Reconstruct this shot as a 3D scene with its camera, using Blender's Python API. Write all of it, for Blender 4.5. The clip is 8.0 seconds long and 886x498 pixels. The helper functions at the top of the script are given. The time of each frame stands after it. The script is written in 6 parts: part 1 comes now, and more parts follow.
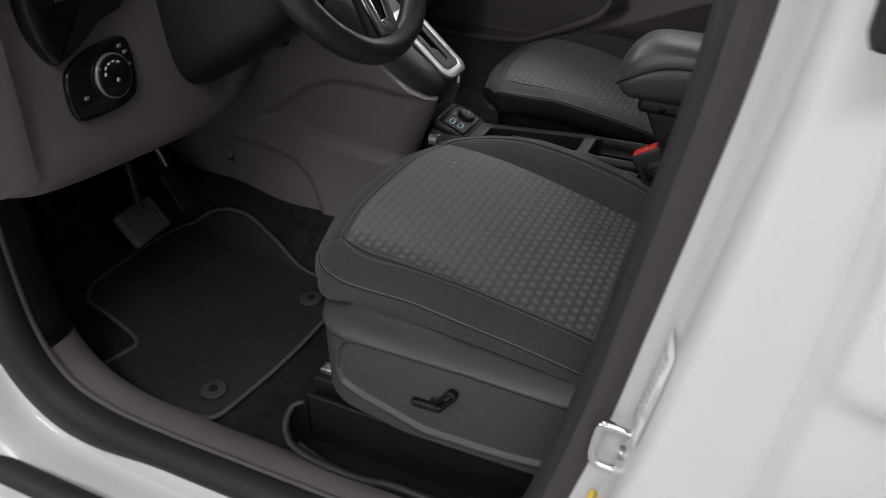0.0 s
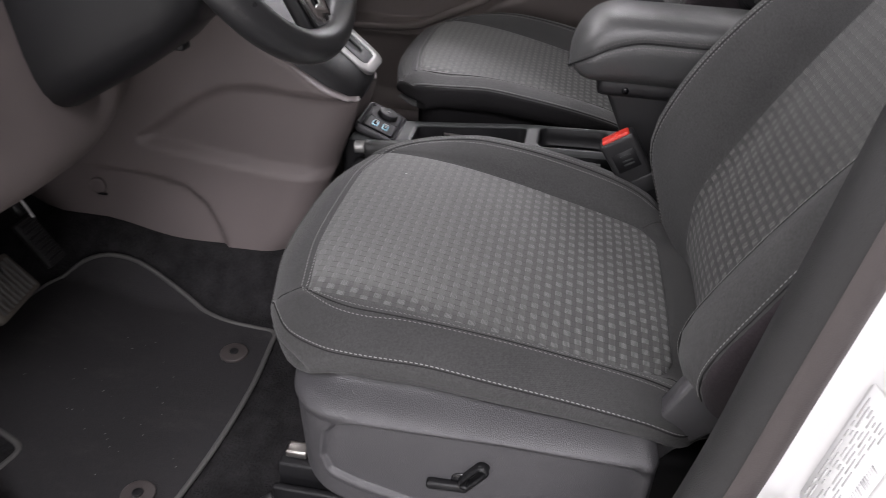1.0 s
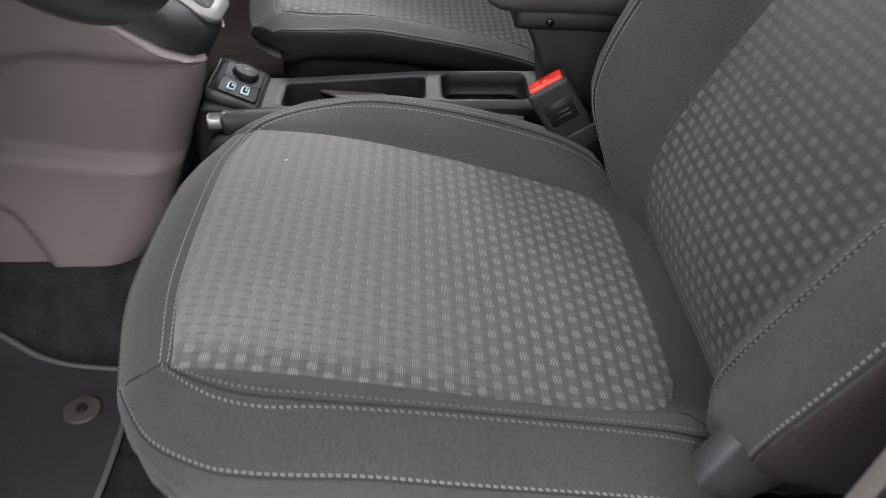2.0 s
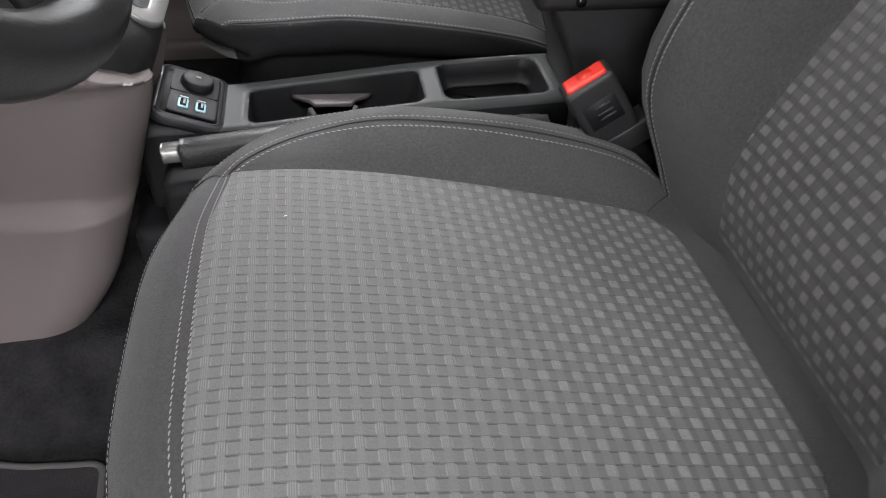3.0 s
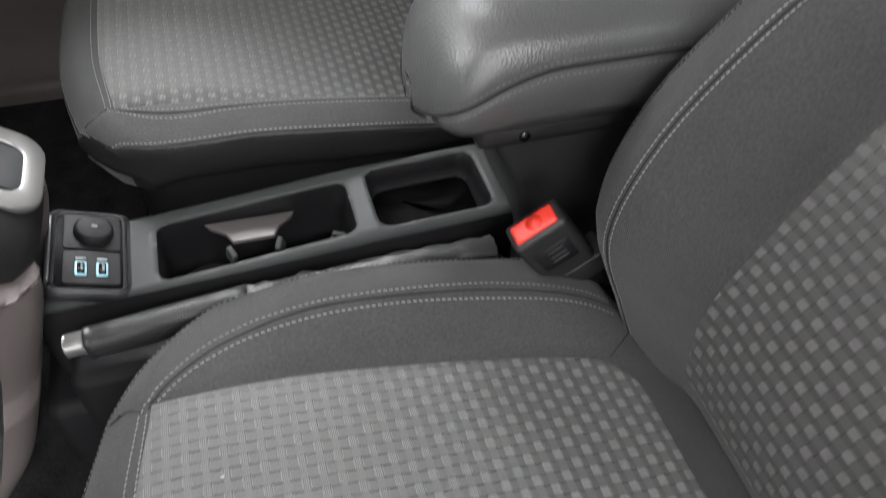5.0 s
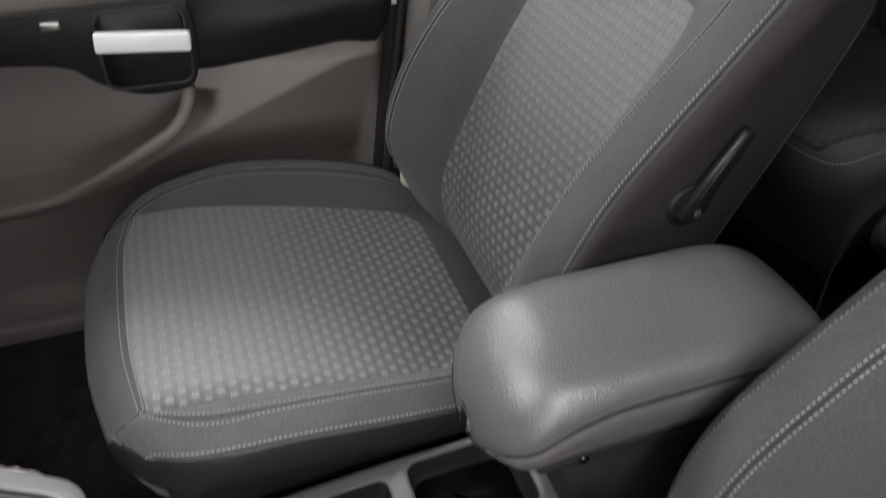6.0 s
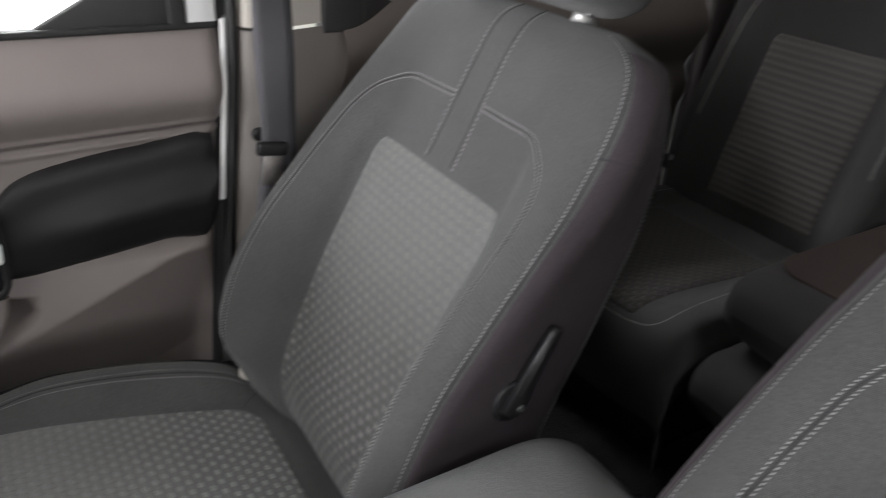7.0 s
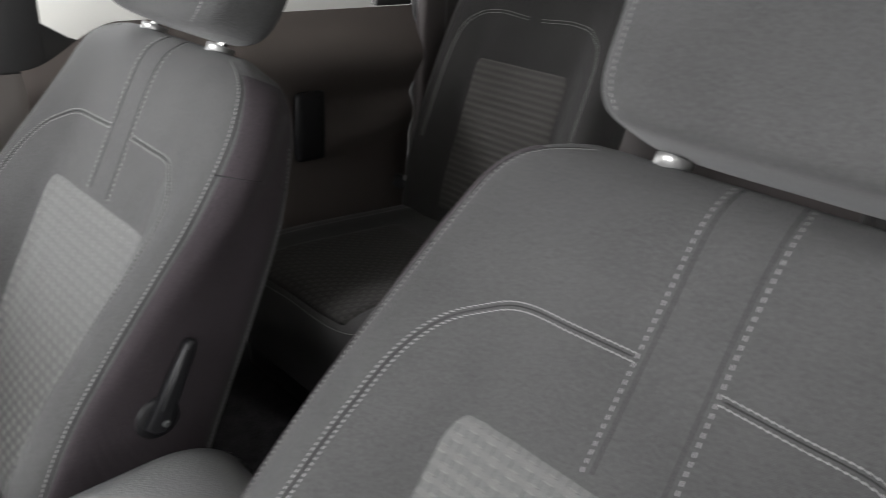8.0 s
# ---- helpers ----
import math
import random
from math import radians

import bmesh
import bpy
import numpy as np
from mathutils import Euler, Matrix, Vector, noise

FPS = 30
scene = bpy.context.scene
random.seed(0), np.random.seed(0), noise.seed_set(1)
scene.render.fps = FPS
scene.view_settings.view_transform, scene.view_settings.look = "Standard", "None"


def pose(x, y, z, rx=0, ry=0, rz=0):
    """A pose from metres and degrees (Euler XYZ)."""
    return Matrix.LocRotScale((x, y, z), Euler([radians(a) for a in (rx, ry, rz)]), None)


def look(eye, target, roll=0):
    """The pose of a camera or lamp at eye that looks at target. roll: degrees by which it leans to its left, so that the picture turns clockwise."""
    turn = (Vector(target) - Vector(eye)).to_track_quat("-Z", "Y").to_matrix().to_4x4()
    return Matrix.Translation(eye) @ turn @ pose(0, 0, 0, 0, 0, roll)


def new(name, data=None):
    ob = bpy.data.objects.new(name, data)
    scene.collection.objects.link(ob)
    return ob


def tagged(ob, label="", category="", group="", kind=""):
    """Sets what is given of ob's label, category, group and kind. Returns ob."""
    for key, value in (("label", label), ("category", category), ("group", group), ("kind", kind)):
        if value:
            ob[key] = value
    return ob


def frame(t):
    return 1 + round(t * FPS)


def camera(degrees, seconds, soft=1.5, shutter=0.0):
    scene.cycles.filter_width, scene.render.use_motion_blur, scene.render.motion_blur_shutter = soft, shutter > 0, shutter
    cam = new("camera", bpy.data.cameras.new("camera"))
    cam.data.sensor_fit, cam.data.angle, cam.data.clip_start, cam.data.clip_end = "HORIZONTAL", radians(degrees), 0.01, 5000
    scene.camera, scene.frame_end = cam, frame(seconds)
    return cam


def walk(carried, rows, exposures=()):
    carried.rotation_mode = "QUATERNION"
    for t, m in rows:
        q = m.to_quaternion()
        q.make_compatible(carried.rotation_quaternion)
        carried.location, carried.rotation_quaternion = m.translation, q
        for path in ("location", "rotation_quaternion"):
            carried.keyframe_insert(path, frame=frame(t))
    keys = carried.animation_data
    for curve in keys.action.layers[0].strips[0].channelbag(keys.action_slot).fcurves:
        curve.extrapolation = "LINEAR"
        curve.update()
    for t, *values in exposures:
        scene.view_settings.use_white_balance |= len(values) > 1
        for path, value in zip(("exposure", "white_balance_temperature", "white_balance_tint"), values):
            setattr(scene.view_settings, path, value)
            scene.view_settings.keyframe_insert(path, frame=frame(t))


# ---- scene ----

cam = camera(61.1, 8.0, 0.8, 0.4)

PATH = [
    (0, (0.526, -0.934, 0.937), (-0.104, 0.645, -0.118), 2.8),
    (0.5, (0.392, -0.858, 0.902), (-0.078, 0.777, -0.15), 2.9),
    (1, (0.312, -0.797, 0.871), (0.067, 0.88, -0.191), 2.9),
    (1.5, (0.263, -0.695, 0.806), (0.207, 0.965, -0.306), 2.8),
    (1.7, (0.257, -0.638, 0.803), (0.272, 0.995, -0.349), 3.0),
    (2.8, (0.176, -0.395, 0.791), (0.439, 1.116, -0.493), 2.7),
    (3, (0.16, -0.363, 0.776), (0.445, 1.125, -0.531), 2.5),
    (3.5, (0.139, -0.281, 0.761), (0.494, 1.096, -0.645), 2.8),
    (4, (0.147, -0.231, 0.765), (0.527, 1.05, -0.723), 2.9),
    (4.2, (0.155, -0.21, 0.78), (0.555, 1.05, -0.72), 3.2),
    (5.3, (0.193, -0.12, 0.952), (0.635, 1.164, -0.517), 2.6),
    (5.5, (0.182, -0.09, 0.981), (0.645, 1.247, -0.432), 2.3),
    (6, (0.155, -0.01, 1.021), (0.722, 1.442, -0.232), 2.2),
    (6.5, (0.148, 0.038, 1.072), (0.897, 1.522, -0.041), 2.9),
    (7, (0.201, 0.004, 1.097), (1.16, 1.481, 0.148), 3.7),
    (7.5, (0.289, -0.085, 1.105), (1.44, 1.3, 0.234), 3.8),
    (8, (0.347, -0.176, 1.102), (1.644, 1.099, 0.269), 3.6),
]

walk(cam, [(t, look(eye, target, roll)) for t, eye, target, roll in PATH],
     exposures=[(0, -1.04, 6450, 14), (0.5, -0.59, 6500, 20), (1, 0.10, 6500, 19), (1.5, 0.32, 6500, 18), (3, 0.48, 6500, 15), (4.2, 0.38, 6500, 13), (5.5, 0.73, 6500, 12), (6, 0.75, 6500, 12), (6.5, 0.88, 6500, 12), (7, 0.68, 6500, 13), (7.5, 0.78, 6500, 13), (8, 1.00, 6500, 12)])

# ---- world and light: an assumed white hall, lit by added area lamps ----
world = bpy.data.worlds.new("hall_air")
world.use_nodes = True
world.node_tree.nodes["Background"].inputs["Color"].default_value = (0.9, 0.93, 0.95, 1)
world.node_tree.nodes["Background"].inputs["Strength"].default_value = 0.25
scene.world = world


def area_lamp(name, place, target, sx, sy, watts, tint=(0.97, 0.985, 1.0)):
    data = bpy.data.lights.new(name, "AREA")
    data.shape, data.size, data.size_y, data.energy, data.color = "RECTANGLE", sx, sy, watts, tint
    ob = new(name, data)
    ob.matrix_world = look(place, target)
    return ob


# unseen lamps added overhead, in rows: (across the car, along it, watts)
for y, x, watts in ((-3.5, -3.4, 50), (-3.5, 0.6, 195), (-3.5, 1.9, 60), (-3.5, 4.4, 18), (0.36, -3.6, 70), (0.36, 4.2, 17), (4.0, -3.0, 90), (4.4, 0.8, 230), (4.0, 3.6, 15)):
    area_lamp("overhead_added_lamp", (x, y, 4.0), (x, y, 0), 2.2, 1.1, watts)
# unseen lamp added ahead of the windscreen to light the seats' fronts
area_lamp("front_added_lamp", (-6.9, 0.3, 1.8), (0, 0.3, 1.2), 6.0, 3.6, 720)
# unseen lamp added on the driver's side to brighten door and seat flanks
area_lamp("side_added_lamp", (0.6, -6.9, 1.7), (0.6, 0, 0.9), 7.0, 2.4, 190)


# ---- materials ----
def mix(nt, a, b, fac, kind="MIX"):
    n = nt.nodes.new("ShaderNodeMix")
    n.data_type, n.blend_type = "RGBA", kind
    for sock, v in ((n.inputs[0], fac), (n.inputs[6], a), (n.inputs[7], b)):
        if isinstance(v, bpy.types.NodeSocket):
            nt.links.new(v, sock)
        else:
            sock.default_value = v
    return n.outputs[2]


def math_node(nt, op, a, b=0.0, clamp=False):
    n = nt.nodes.new("ShaderNodeMath")
    n.operation, n.use_clamp = op, clamp
    for sock, v in zip(n.inputs, (a, b)):
        if isinstance(v, bpy.types.NodeSocket):
            nt.links.new(v, sock)
        else:
            sock.default_value = v
    return n.outputs[0]


def noise_out(nt, co, scale, detail=3.0, rough=0.55):
    n = nt.nodes.new("ShaderNodeTexNoise")
    n.inputs["Scale"].default_value, n.inputs["Detail"].default_value, n.inputs["Roughness"].default_value = scale, detail, rough
    nt.links.new(co, n.inputs["Vector"])
    return n.outputs["Fac"]


def start_material(name):
    m = bpy.data.materials.new(name)
    m.use_nodes = True
    nt = m.node_tree
    return m, nt, nt.nodes["Principled BSDF"], nt.nodes.new("ShaderNodeTexCoord")


def bump(nt, bsdf, height, strength, distance):
    b = nt.nodes.new("ShaderNodeBump")
    b.inputs["Strength"].default_value, b.inputs["Distance"].default_value = strength, distance
    nt.links.new(height, b.inputs["Height"])
    nt.links.new(b.outputs[0], bsdf.inputs["Normal"])


def surface(name, colour, rough, metal=0.0, grain=900.0, relief=0.25, depth=0.0004, vary=0.15, blotch=6.0, cell=False, coat=0.0, sheen=0.0, spec=0.5):
    """A plain stuff: base colour with broad and fine variation, a fine relief and its gloss."""
    m, nt, bsdf, tc = start_material(name)
    co = tc.outputs["Object"]
    broad, fine = noise_out(nt, co, blotch, 4), noise_out(nt, co, grain, 2)
    dark = tuple(c * (1 - vary) for c in colour) + (1,)
    light = tuple(min(1, c * (1 + vary)) for c in colour) + (1,)
    tone = math_node(nt, "ADD", math_node(nt, "MULTIPLY", broad, 0.7), math_node(nt, "MULTIPLY", fine, 0.3))
    tone = math_node(nt, "ADD", math_node(nt, "MULTIPLY", math_node(nt, "SUBTRACT", tone, 0.5), 2.2), 0.5, True)
    nt.links.new(mix(nt, dark, light, tone), bsdf.inputs["Base Color"])
    r = math_node(nt, "ADD", math_node(nt, "MULTIPLY", math_node(nt, "SUBTRACT", broad, 0.5), 0.25), rough, True)
    nt.links.new(r, bsdf.inputs["Roughness"])
    bsdf.inputs["Metallic"].default_value = metal
    bsdf.inputs["Coat Weight"].default_value = coat
    bsdf.inputs["Sheen Weight"].default_value = sheen
    bsdf.inputs["Specular IOR Level"].default_value = spec
    if relief:
        h = fine
        if cell:
            v = nt.nodes.new("ShaderNodeTexVoronoi")
            v.inputs["Scale"].default_value = grain
            nt.links.new(co, v.inputs["Vector"])
            h = v.outputs["Distance"]
        bump(nt, bsdf, h, relief, depth)
    return m


def woven(name, colour, sheen=0.12, spec=0.32):
    """Fine plain-weave seat fabric, with the weave laid along the cloth."""
    m, nt, bsdf, tc = start_material(name)
    sep = nt.nodes.new("ShaderNodeSeparateXYZ")
    nt.links.new(tc.outputs["UV"], sep.inputs[0])
    wu = math_node(nt, "SINE", math_node(nt, "MULTIPLY", sep.outputs[0], 5200.0))
    wv = math_node(nt, "SINE", math_node(nt, "MULTIPLY", sep.outputs[1], 3600.0))
    weave = math_node(nt, "MULTIPLY", wu, wv)
    broad = noise_out(nt, tc.outputs["Object"], 9.0, 4)
    dark, light = tuple(c * 0.64 for c in colour) + (1,), tuple(c * 1.36 for c in colour) + (1,)
    slub = noise_out(nt, tc.outputs["Object"], 420.0, 2)
    tone = math_node(nt, "ADD", math_node(nt, "MULTIPLY", weave, 0.36), math_node(nt, "ADD", math_node(nt, "MULTIPLY", broad, 0.8), math_node(nt, "MULTIPLY", math_node(nt, "SUBTRACT", slub, 0.42), 1.3)), True)
    nt.links.new(mix(nt, dark, light, tone), bsdf.inputs["Base Color"])
    bsdf.inputs["Roughness"].default_value = 0.78
    bsdf.inputs["Sheen Weight"].default_value, bsdf.inputs["Sheen Roughness"].default_value = sheen, 0.5
    bsdf.inputs["Specular IOR Level"].default_value = spec
    bump(nt, bsdf, math_node(nt, "ADD", weave, slub), 0.5, 0.0003)
    return m


def map_range(nt, value, a, b, smooth=True):
    n = nt.nodes.new("ShaderNodeMapRange")
    n.interpolation_type = "SMOOTHSTEP" if smooth else "LINEAR"
    n.inputs["From Min"].default_value, n.inputs["From Max"].default_value = a, b
    nt.links.new(value, n.inputs["Value"])
    return n.outputs[0]


def basket(name, ground, thread, fade_from, fade_to, side, deep=0.46):
    """Seat insert cloth: bands 9 mm wide with staggered thread blocks every 25 mm; towards one end, and along one side
    for the light there, the ground darkens and the blocks stand out.
    """
    m, nt, bsdf, tc = start_material(name)
    sep = nt.nodes.new("ShaderNodeSeparateXYZ")
    nt.links.new(tc.outputs["UV"], sep.inputs[0])
    u, v = sep.outputs[0], sep.outputs[1]
    # the side edge's darkening imitates how light and view change the cloth
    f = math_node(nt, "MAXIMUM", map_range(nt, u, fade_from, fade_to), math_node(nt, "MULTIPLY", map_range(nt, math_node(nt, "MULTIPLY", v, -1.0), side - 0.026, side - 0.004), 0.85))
    row = math_node(nt, "DIVIDE", v, 0.0091)
    idx = math_node(nt, "FLOOR", row)
    half = math_node(nt, "MULTIPLY", math_node(nt, "MODULO", math_node(nt, "ADD", idx, 200.0), 2.0), 0.5)
    along = math_node(nt, "FRACT", math_node(nt, "ADD", math_node(nt, "DIVIDE", u, 0.0254), math_node(nt, "ADD", half, 10.0)))
    inrow = math_node(nt, "FRACT", math_node(nt, "ADD", row, 200.0))
    du = math_node(nt, "ABSOLUTE", math_node(nt, "SUBTRACT", along, 0.5))
    dv = math_node(nt, "ABSOLUTE", math_node(nt, "SUBTRACT", inrow, 0.5))
    hw = math_node(nt, "ADD", math_node(nt, "MULTIPLY", f, 0.04), 0.115)
    # thread bundles lie over the band (blocks) and under it in turn
    bu = math_node(nt, "MULTIPLY", math_node(nt, "SUBTRACT", hw, du), 30.0, True)
    under = math_node(nt, "MULTIPLY", math_node(nt, "SUBTRACT", du, math_node(nt, "SUBTRACT", 0.5, hw)), 30.0, True)
    bv = math_node(nt, "MULTIPLY", math_node(nt, "SUBTRACT", 0.49, dv), 14.0, True)
    block = math_node(nt, "MULTIPLY", bu, bv)
    edge = math_node(nt, "SUBTRACT", 1.0, math_node(nt, "MULTIPLY", math_node(nt, "ABSOLUTE", math_node(nt, "SUBTRACT", du, hw)), 45.0), True)
    edge = math_node(nt, "MULTIPLY", edge, bv)
    tu = math_node(nt, "ADD", math_node(nt, "MULTIPLY", math_node(nt, "SINE", math_node(nt, "MULTIPLY", u, 4812.0)), 0.5), 0.5)
    rib = math_node(nt, "ADD", math_node(nt, "MULTIPLY", math_node(nt, "SINE", math_node(nt, "MULTIPLY", u, 7486.0)), 0.5), 0.5)
    tv = math_node(nt, "ADD", math_node(nt, "MULTIPLY", math_node(nt, "SINE", math_node(nt, "MULTIPLY", v, 5984.0)), 0.5), 0.5)
    threads = math_node(nt, "MAXIMUM", tu, math_node(nt, "MULTIPLY", tv, 0.8))
    # dark dash where one band meets the next, broken by the bundles
    gap = math_node(nt, "MULTIPLY", math_node(nt, "SUBTRACT", inrow, 0.82), 16.0, True)
    gap = math_node(nt, "MULTIPLY", gap, math_node(nt, "SUBTRACT", 1.0, math_node(nt, "MAXIMUM", bu, under)))
    broad = noise_out(nt, tc.outputs["Object"], 14.0, 4)
    uneven = noise_out(nt, tc.outputs["Object"], 120.0, 2)
    fuzz = noise_out(nt, tc.outputs["Object"], 900.0, 3)
    shade = lambda c, k: tuple(x * k for x in c) + (1,)
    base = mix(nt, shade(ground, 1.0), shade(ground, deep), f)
    base = mix(nt, base, shade(ground, 1.25), math_node(nt, "MULTIPLY", broad, 0.22))
    base = mix(nt, base, shade(ground, 0.40), math_node(nt, "MULTIPLY", fuzz, 0.80))
    base = mix(nt, base, shade(ground, 0.45), math_node(nt, "MULTIPLY", rib, 0.22))
    base = mix(nt, base, shade(thread, 0.75), math_node(nt, "MULTIPLY", math_node(nt, "MULTIPLY", under, tu), 0.28))
    blk = mix(nt, shade(thread, 0.30), shade(thread, 1.05), tu)
    # block contrast is raised in part to stand in for thread sheen
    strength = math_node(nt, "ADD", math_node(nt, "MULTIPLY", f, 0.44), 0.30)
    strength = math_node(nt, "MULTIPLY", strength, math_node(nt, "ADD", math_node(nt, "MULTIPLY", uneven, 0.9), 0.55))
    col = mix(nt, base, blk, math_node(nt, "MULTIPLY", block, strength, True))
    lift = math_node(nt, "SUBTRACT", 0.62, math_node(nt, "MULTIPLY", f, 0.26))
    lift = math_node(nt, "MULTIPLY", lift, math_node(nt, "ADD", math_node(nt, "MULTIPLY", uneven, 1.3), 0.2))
    col = mix(nt, col, shade(thread, 1.0), math_node(nt, "MULTIPLY", edge, lift, True))
    col = mix(nt, col, shade(ground, 0.22), math_node(nt, "MULTIPLY", gap, math_node(nt, "MULTIPLY", uneven, 0.85), True))
    nt.links.new(col, bsdf.inputs["Base Color"])
    bsdf.inputs["Roughness"].default_value = 0.85
    bsdf.inputs["Sheen Weight"].default_value = 0.1
    bsdf.inputs["Specular IOR Level"].default_value = 0.25
    h = math_node(nt, "ADD", math_node(nt, "MULTIPLY", block, 0.5), math_node(nt, "SUBTRACT", math_node(nt, "MULTIPLY", fuzz, 0.35), gap))
    bump(nt, bsdf, h, 0.8, 0.0008)
    return m


def ribbed(name, colour, pitch):
    """Cloth with rounded ribs across its length."""
    m, nt, bsdf, tc = start_material(name)
    sep = nt.nodes.new("ShaderNodeSeparateXYZ")
    nt.links.new(tc.outputs["UV"], sep.inputs[0])
    wave = math_node(nt, "ADD", math_node(nt, "MULTIPLY", math_node(nt, "SINE", math_node(nt, "MULTIPLY", sep.outputs[0], 2 * math.pi / pitch)), 0.5), 0.5)
    fuzz = noise_out(nt, tc.outputs["Object"], 300.0, 3)
    tone = math_node(nt, "ADD", math_node(nt, "MULTIPLY", wave, 0.6), math_node(nt, "MULTIPLY", fuzz, 0.4))
    nt.links.new(mix(nt, tuple(c * 0.6 for c in colour) + (1,), tuple(c * 1.3 for c in colour) + (1,), tone), bsdf.inputs["Base Color"])
    bsdf.inputs["Roughness"].default_value = 0.85
    bump(nt, bsdf, wave, 0.5, 0.002)
    return m


M_FABRIC = woven("seat_cover_fabric", (0.0485, 0.0488, 0.0485))
M_SIDE = woven("seat_side_fabric", (0.0305, 0.0245, 0.0280), 0.05, 0.2)
# near-black tone also carries the shade below the passenger cushion's stitching
M_BORDER = woven("shaded_border_fabric", (0.0095, 0.0090, 0.0095), 0.0, 0.10)
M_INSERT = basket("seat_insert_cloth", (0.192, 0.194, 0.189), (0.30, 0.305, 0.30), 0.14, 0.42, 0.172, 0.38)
# deep darkens the lower end for the shade in the seat crease
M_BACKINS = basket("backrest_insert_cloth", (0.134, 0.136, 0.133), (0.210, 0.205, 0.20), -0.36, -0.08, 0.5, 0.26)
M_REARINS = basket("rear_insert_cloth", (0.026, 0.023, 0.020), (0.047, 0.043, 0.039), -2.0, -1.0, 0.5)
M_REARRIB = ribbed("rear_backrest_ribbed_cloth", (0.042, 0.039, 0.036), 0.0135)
M_THREAD = surface("stitch_thread", (0.25, 0.25, 0.245), 0.7, grain=3000, relief=0)
# dark tone stands in for the shade inside seam grooves
M_SEAM = surface("seam_groove_shade", (0.030, 0.030, 0.030), 0.9, grain=2000, relief=0, spec=0.1)
M_DARKTHREAD = surface("dark_thread", (0.19, 0.18, 0.178), 0.7, grain=3000, relief=0)
M_PLASTIC = surface("black_grained_plastic", (0.017, 0.017, 0.018), 0.5, grain=1100, relief=0.35, depth=0.0005, cell=True, spec=0.5)
M_VALANCE = surface("coarse_grained_plastic", (0.066, 0.065, 0.069), 0.36, grain=1000, relief=0.5, depth=0.0005, cell=True, vary=0.1)
M_SATIN = surface("black_satin_plastic", (0.011, 0.011, 0.012), 0.42, grain=1500, relief=0.12, vary=0.1, spec=0.35)
M_GLOSSBLACK = surface("gloss_black_plastic", (0.008, 0.008, 0.009), 0.14, grain=600, relief=0, vary=0.1)
M_PORT = surface("matt_black_port_plastic", (0.010, 0.010, 0.011), 0.62, grain=1300, relief=0.2, vary=0.1, spec=0.25)
M_TRAYTOP = surface("grey_brushed_trim", (0.050, 0.053, 0.053), 0.58, metal=0.0, grain=1500, relief=0.2, vary=0.1, spec=0.3)
M_TRIM = surface("taupe_grained_plastic", (0.150, 0.127, 0.123), 0.55, grain=1000, relief=0.35, depth=0.0004, cell=True, vary=0.08)
# the taupe plastic again, lightened for the light on the passenger door
M_DOORTRIM = surface("lightened_taupe_plastic", (0.196, 0.169, 0.160), 0.52, grain=1000, relief=0.35, depth=0.0004, cell=True, vary=0.08)
# taupe trim darkened to carry the dimness at the cabin's rear
M_REARTRIM = surface("shaded_taupe_plastic", (0.108, 0.091, 0.083), 0.55, grain=1000, relief=0.35, depth=0.0004, cell=True, vary=0.1)
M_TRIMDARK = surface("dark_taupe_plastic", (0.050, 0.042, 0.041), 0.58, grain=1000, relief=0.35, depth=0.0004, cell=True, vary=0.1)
M_DIVIDER = surface("smooth_taupe_plastic", (0.100, 0.088, 0.088), 0.42, grain=1200, relief=0.1, vary=0.06)
M_PAD = surface("black_soft_door_pad", (0.016, 0.0152, 0.0155), 0.48, grain=900, relief=0.2, vary=0.1, spec=0.22)
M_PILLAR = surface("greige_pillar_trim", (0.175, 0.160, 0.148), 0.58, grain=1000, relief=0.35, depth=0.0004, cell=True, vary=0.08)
M_CREAM = surface("cream_pillar_trim", (0.42, 0.39, 0.35), 0.6, grain=900, relief=0.2, vary=0.06)
M_LEATHER = surface("black_soft_vinyl", (0.024, 0.0245, 0.0245), 0.40, grain=520, relief=0.5, depth=0.0006, cell=True, vary=0.1)
M_VINYL = surface("padded_armrest_vinyl", (0.086, 0.087, 0.087), 0.35, spec=0.7, grain=430, relief=0.55, depth=0.0006, cell=True, vary=0.1)
M_CARPET = surface("black_loop_carpet", (0.018, 0.0172, 0.018), 0.95, grain=260, relief=0.9, depth=0.003, vary=0.75, blotch=30, spec=0.15)


def dusty_mat(name):
    """Black velour with pale dust trodden into it in smears."""
    m, nt, bsdf, tc = start_material(name)
    co = tc.outputs["Object"]
    stretch = nt.nodes.new("ShaderNodeMapping")
    stretch.inputs["Scale"].default_value = (1.0, 2.2, 1.0)
    nt.links.new(co, stretch.inputs["Vector"])
    smear = map_range(nt, noise_out(nt, stretch.outputs[0], 9.0, 6, 0.7), 0.50, 0.78)
    flecks = map_range(nt, noise_out(nt, co, 240.0, 3, 0.7), 0.56, 0.72)
    pile = noise_out(nt, co, 700.0, 2)
    base = mix(nt, (0.021, 0.020, 0.021, 1), (0.044, 0.042, 0.044, 1), pile)
    dust = math_node(nt, "MULTIPLY", smear, math_node(nt, "ADD", math_node(nt, "MULTIPLY", flecks, 0.55), 0.16))
    nt.links.new(mix(nt, base, (0.105, 0.101, 0.097, 1), dust), bsdf.inputs["Base Color"])
    bsdf.inputs["Roughness"].default_value, bsdf.inputs["Specular IOR Level"].default_value = 0.95, 0.15
    bump(nt, bsdf, pile, 0.8, 0.002)
    return m


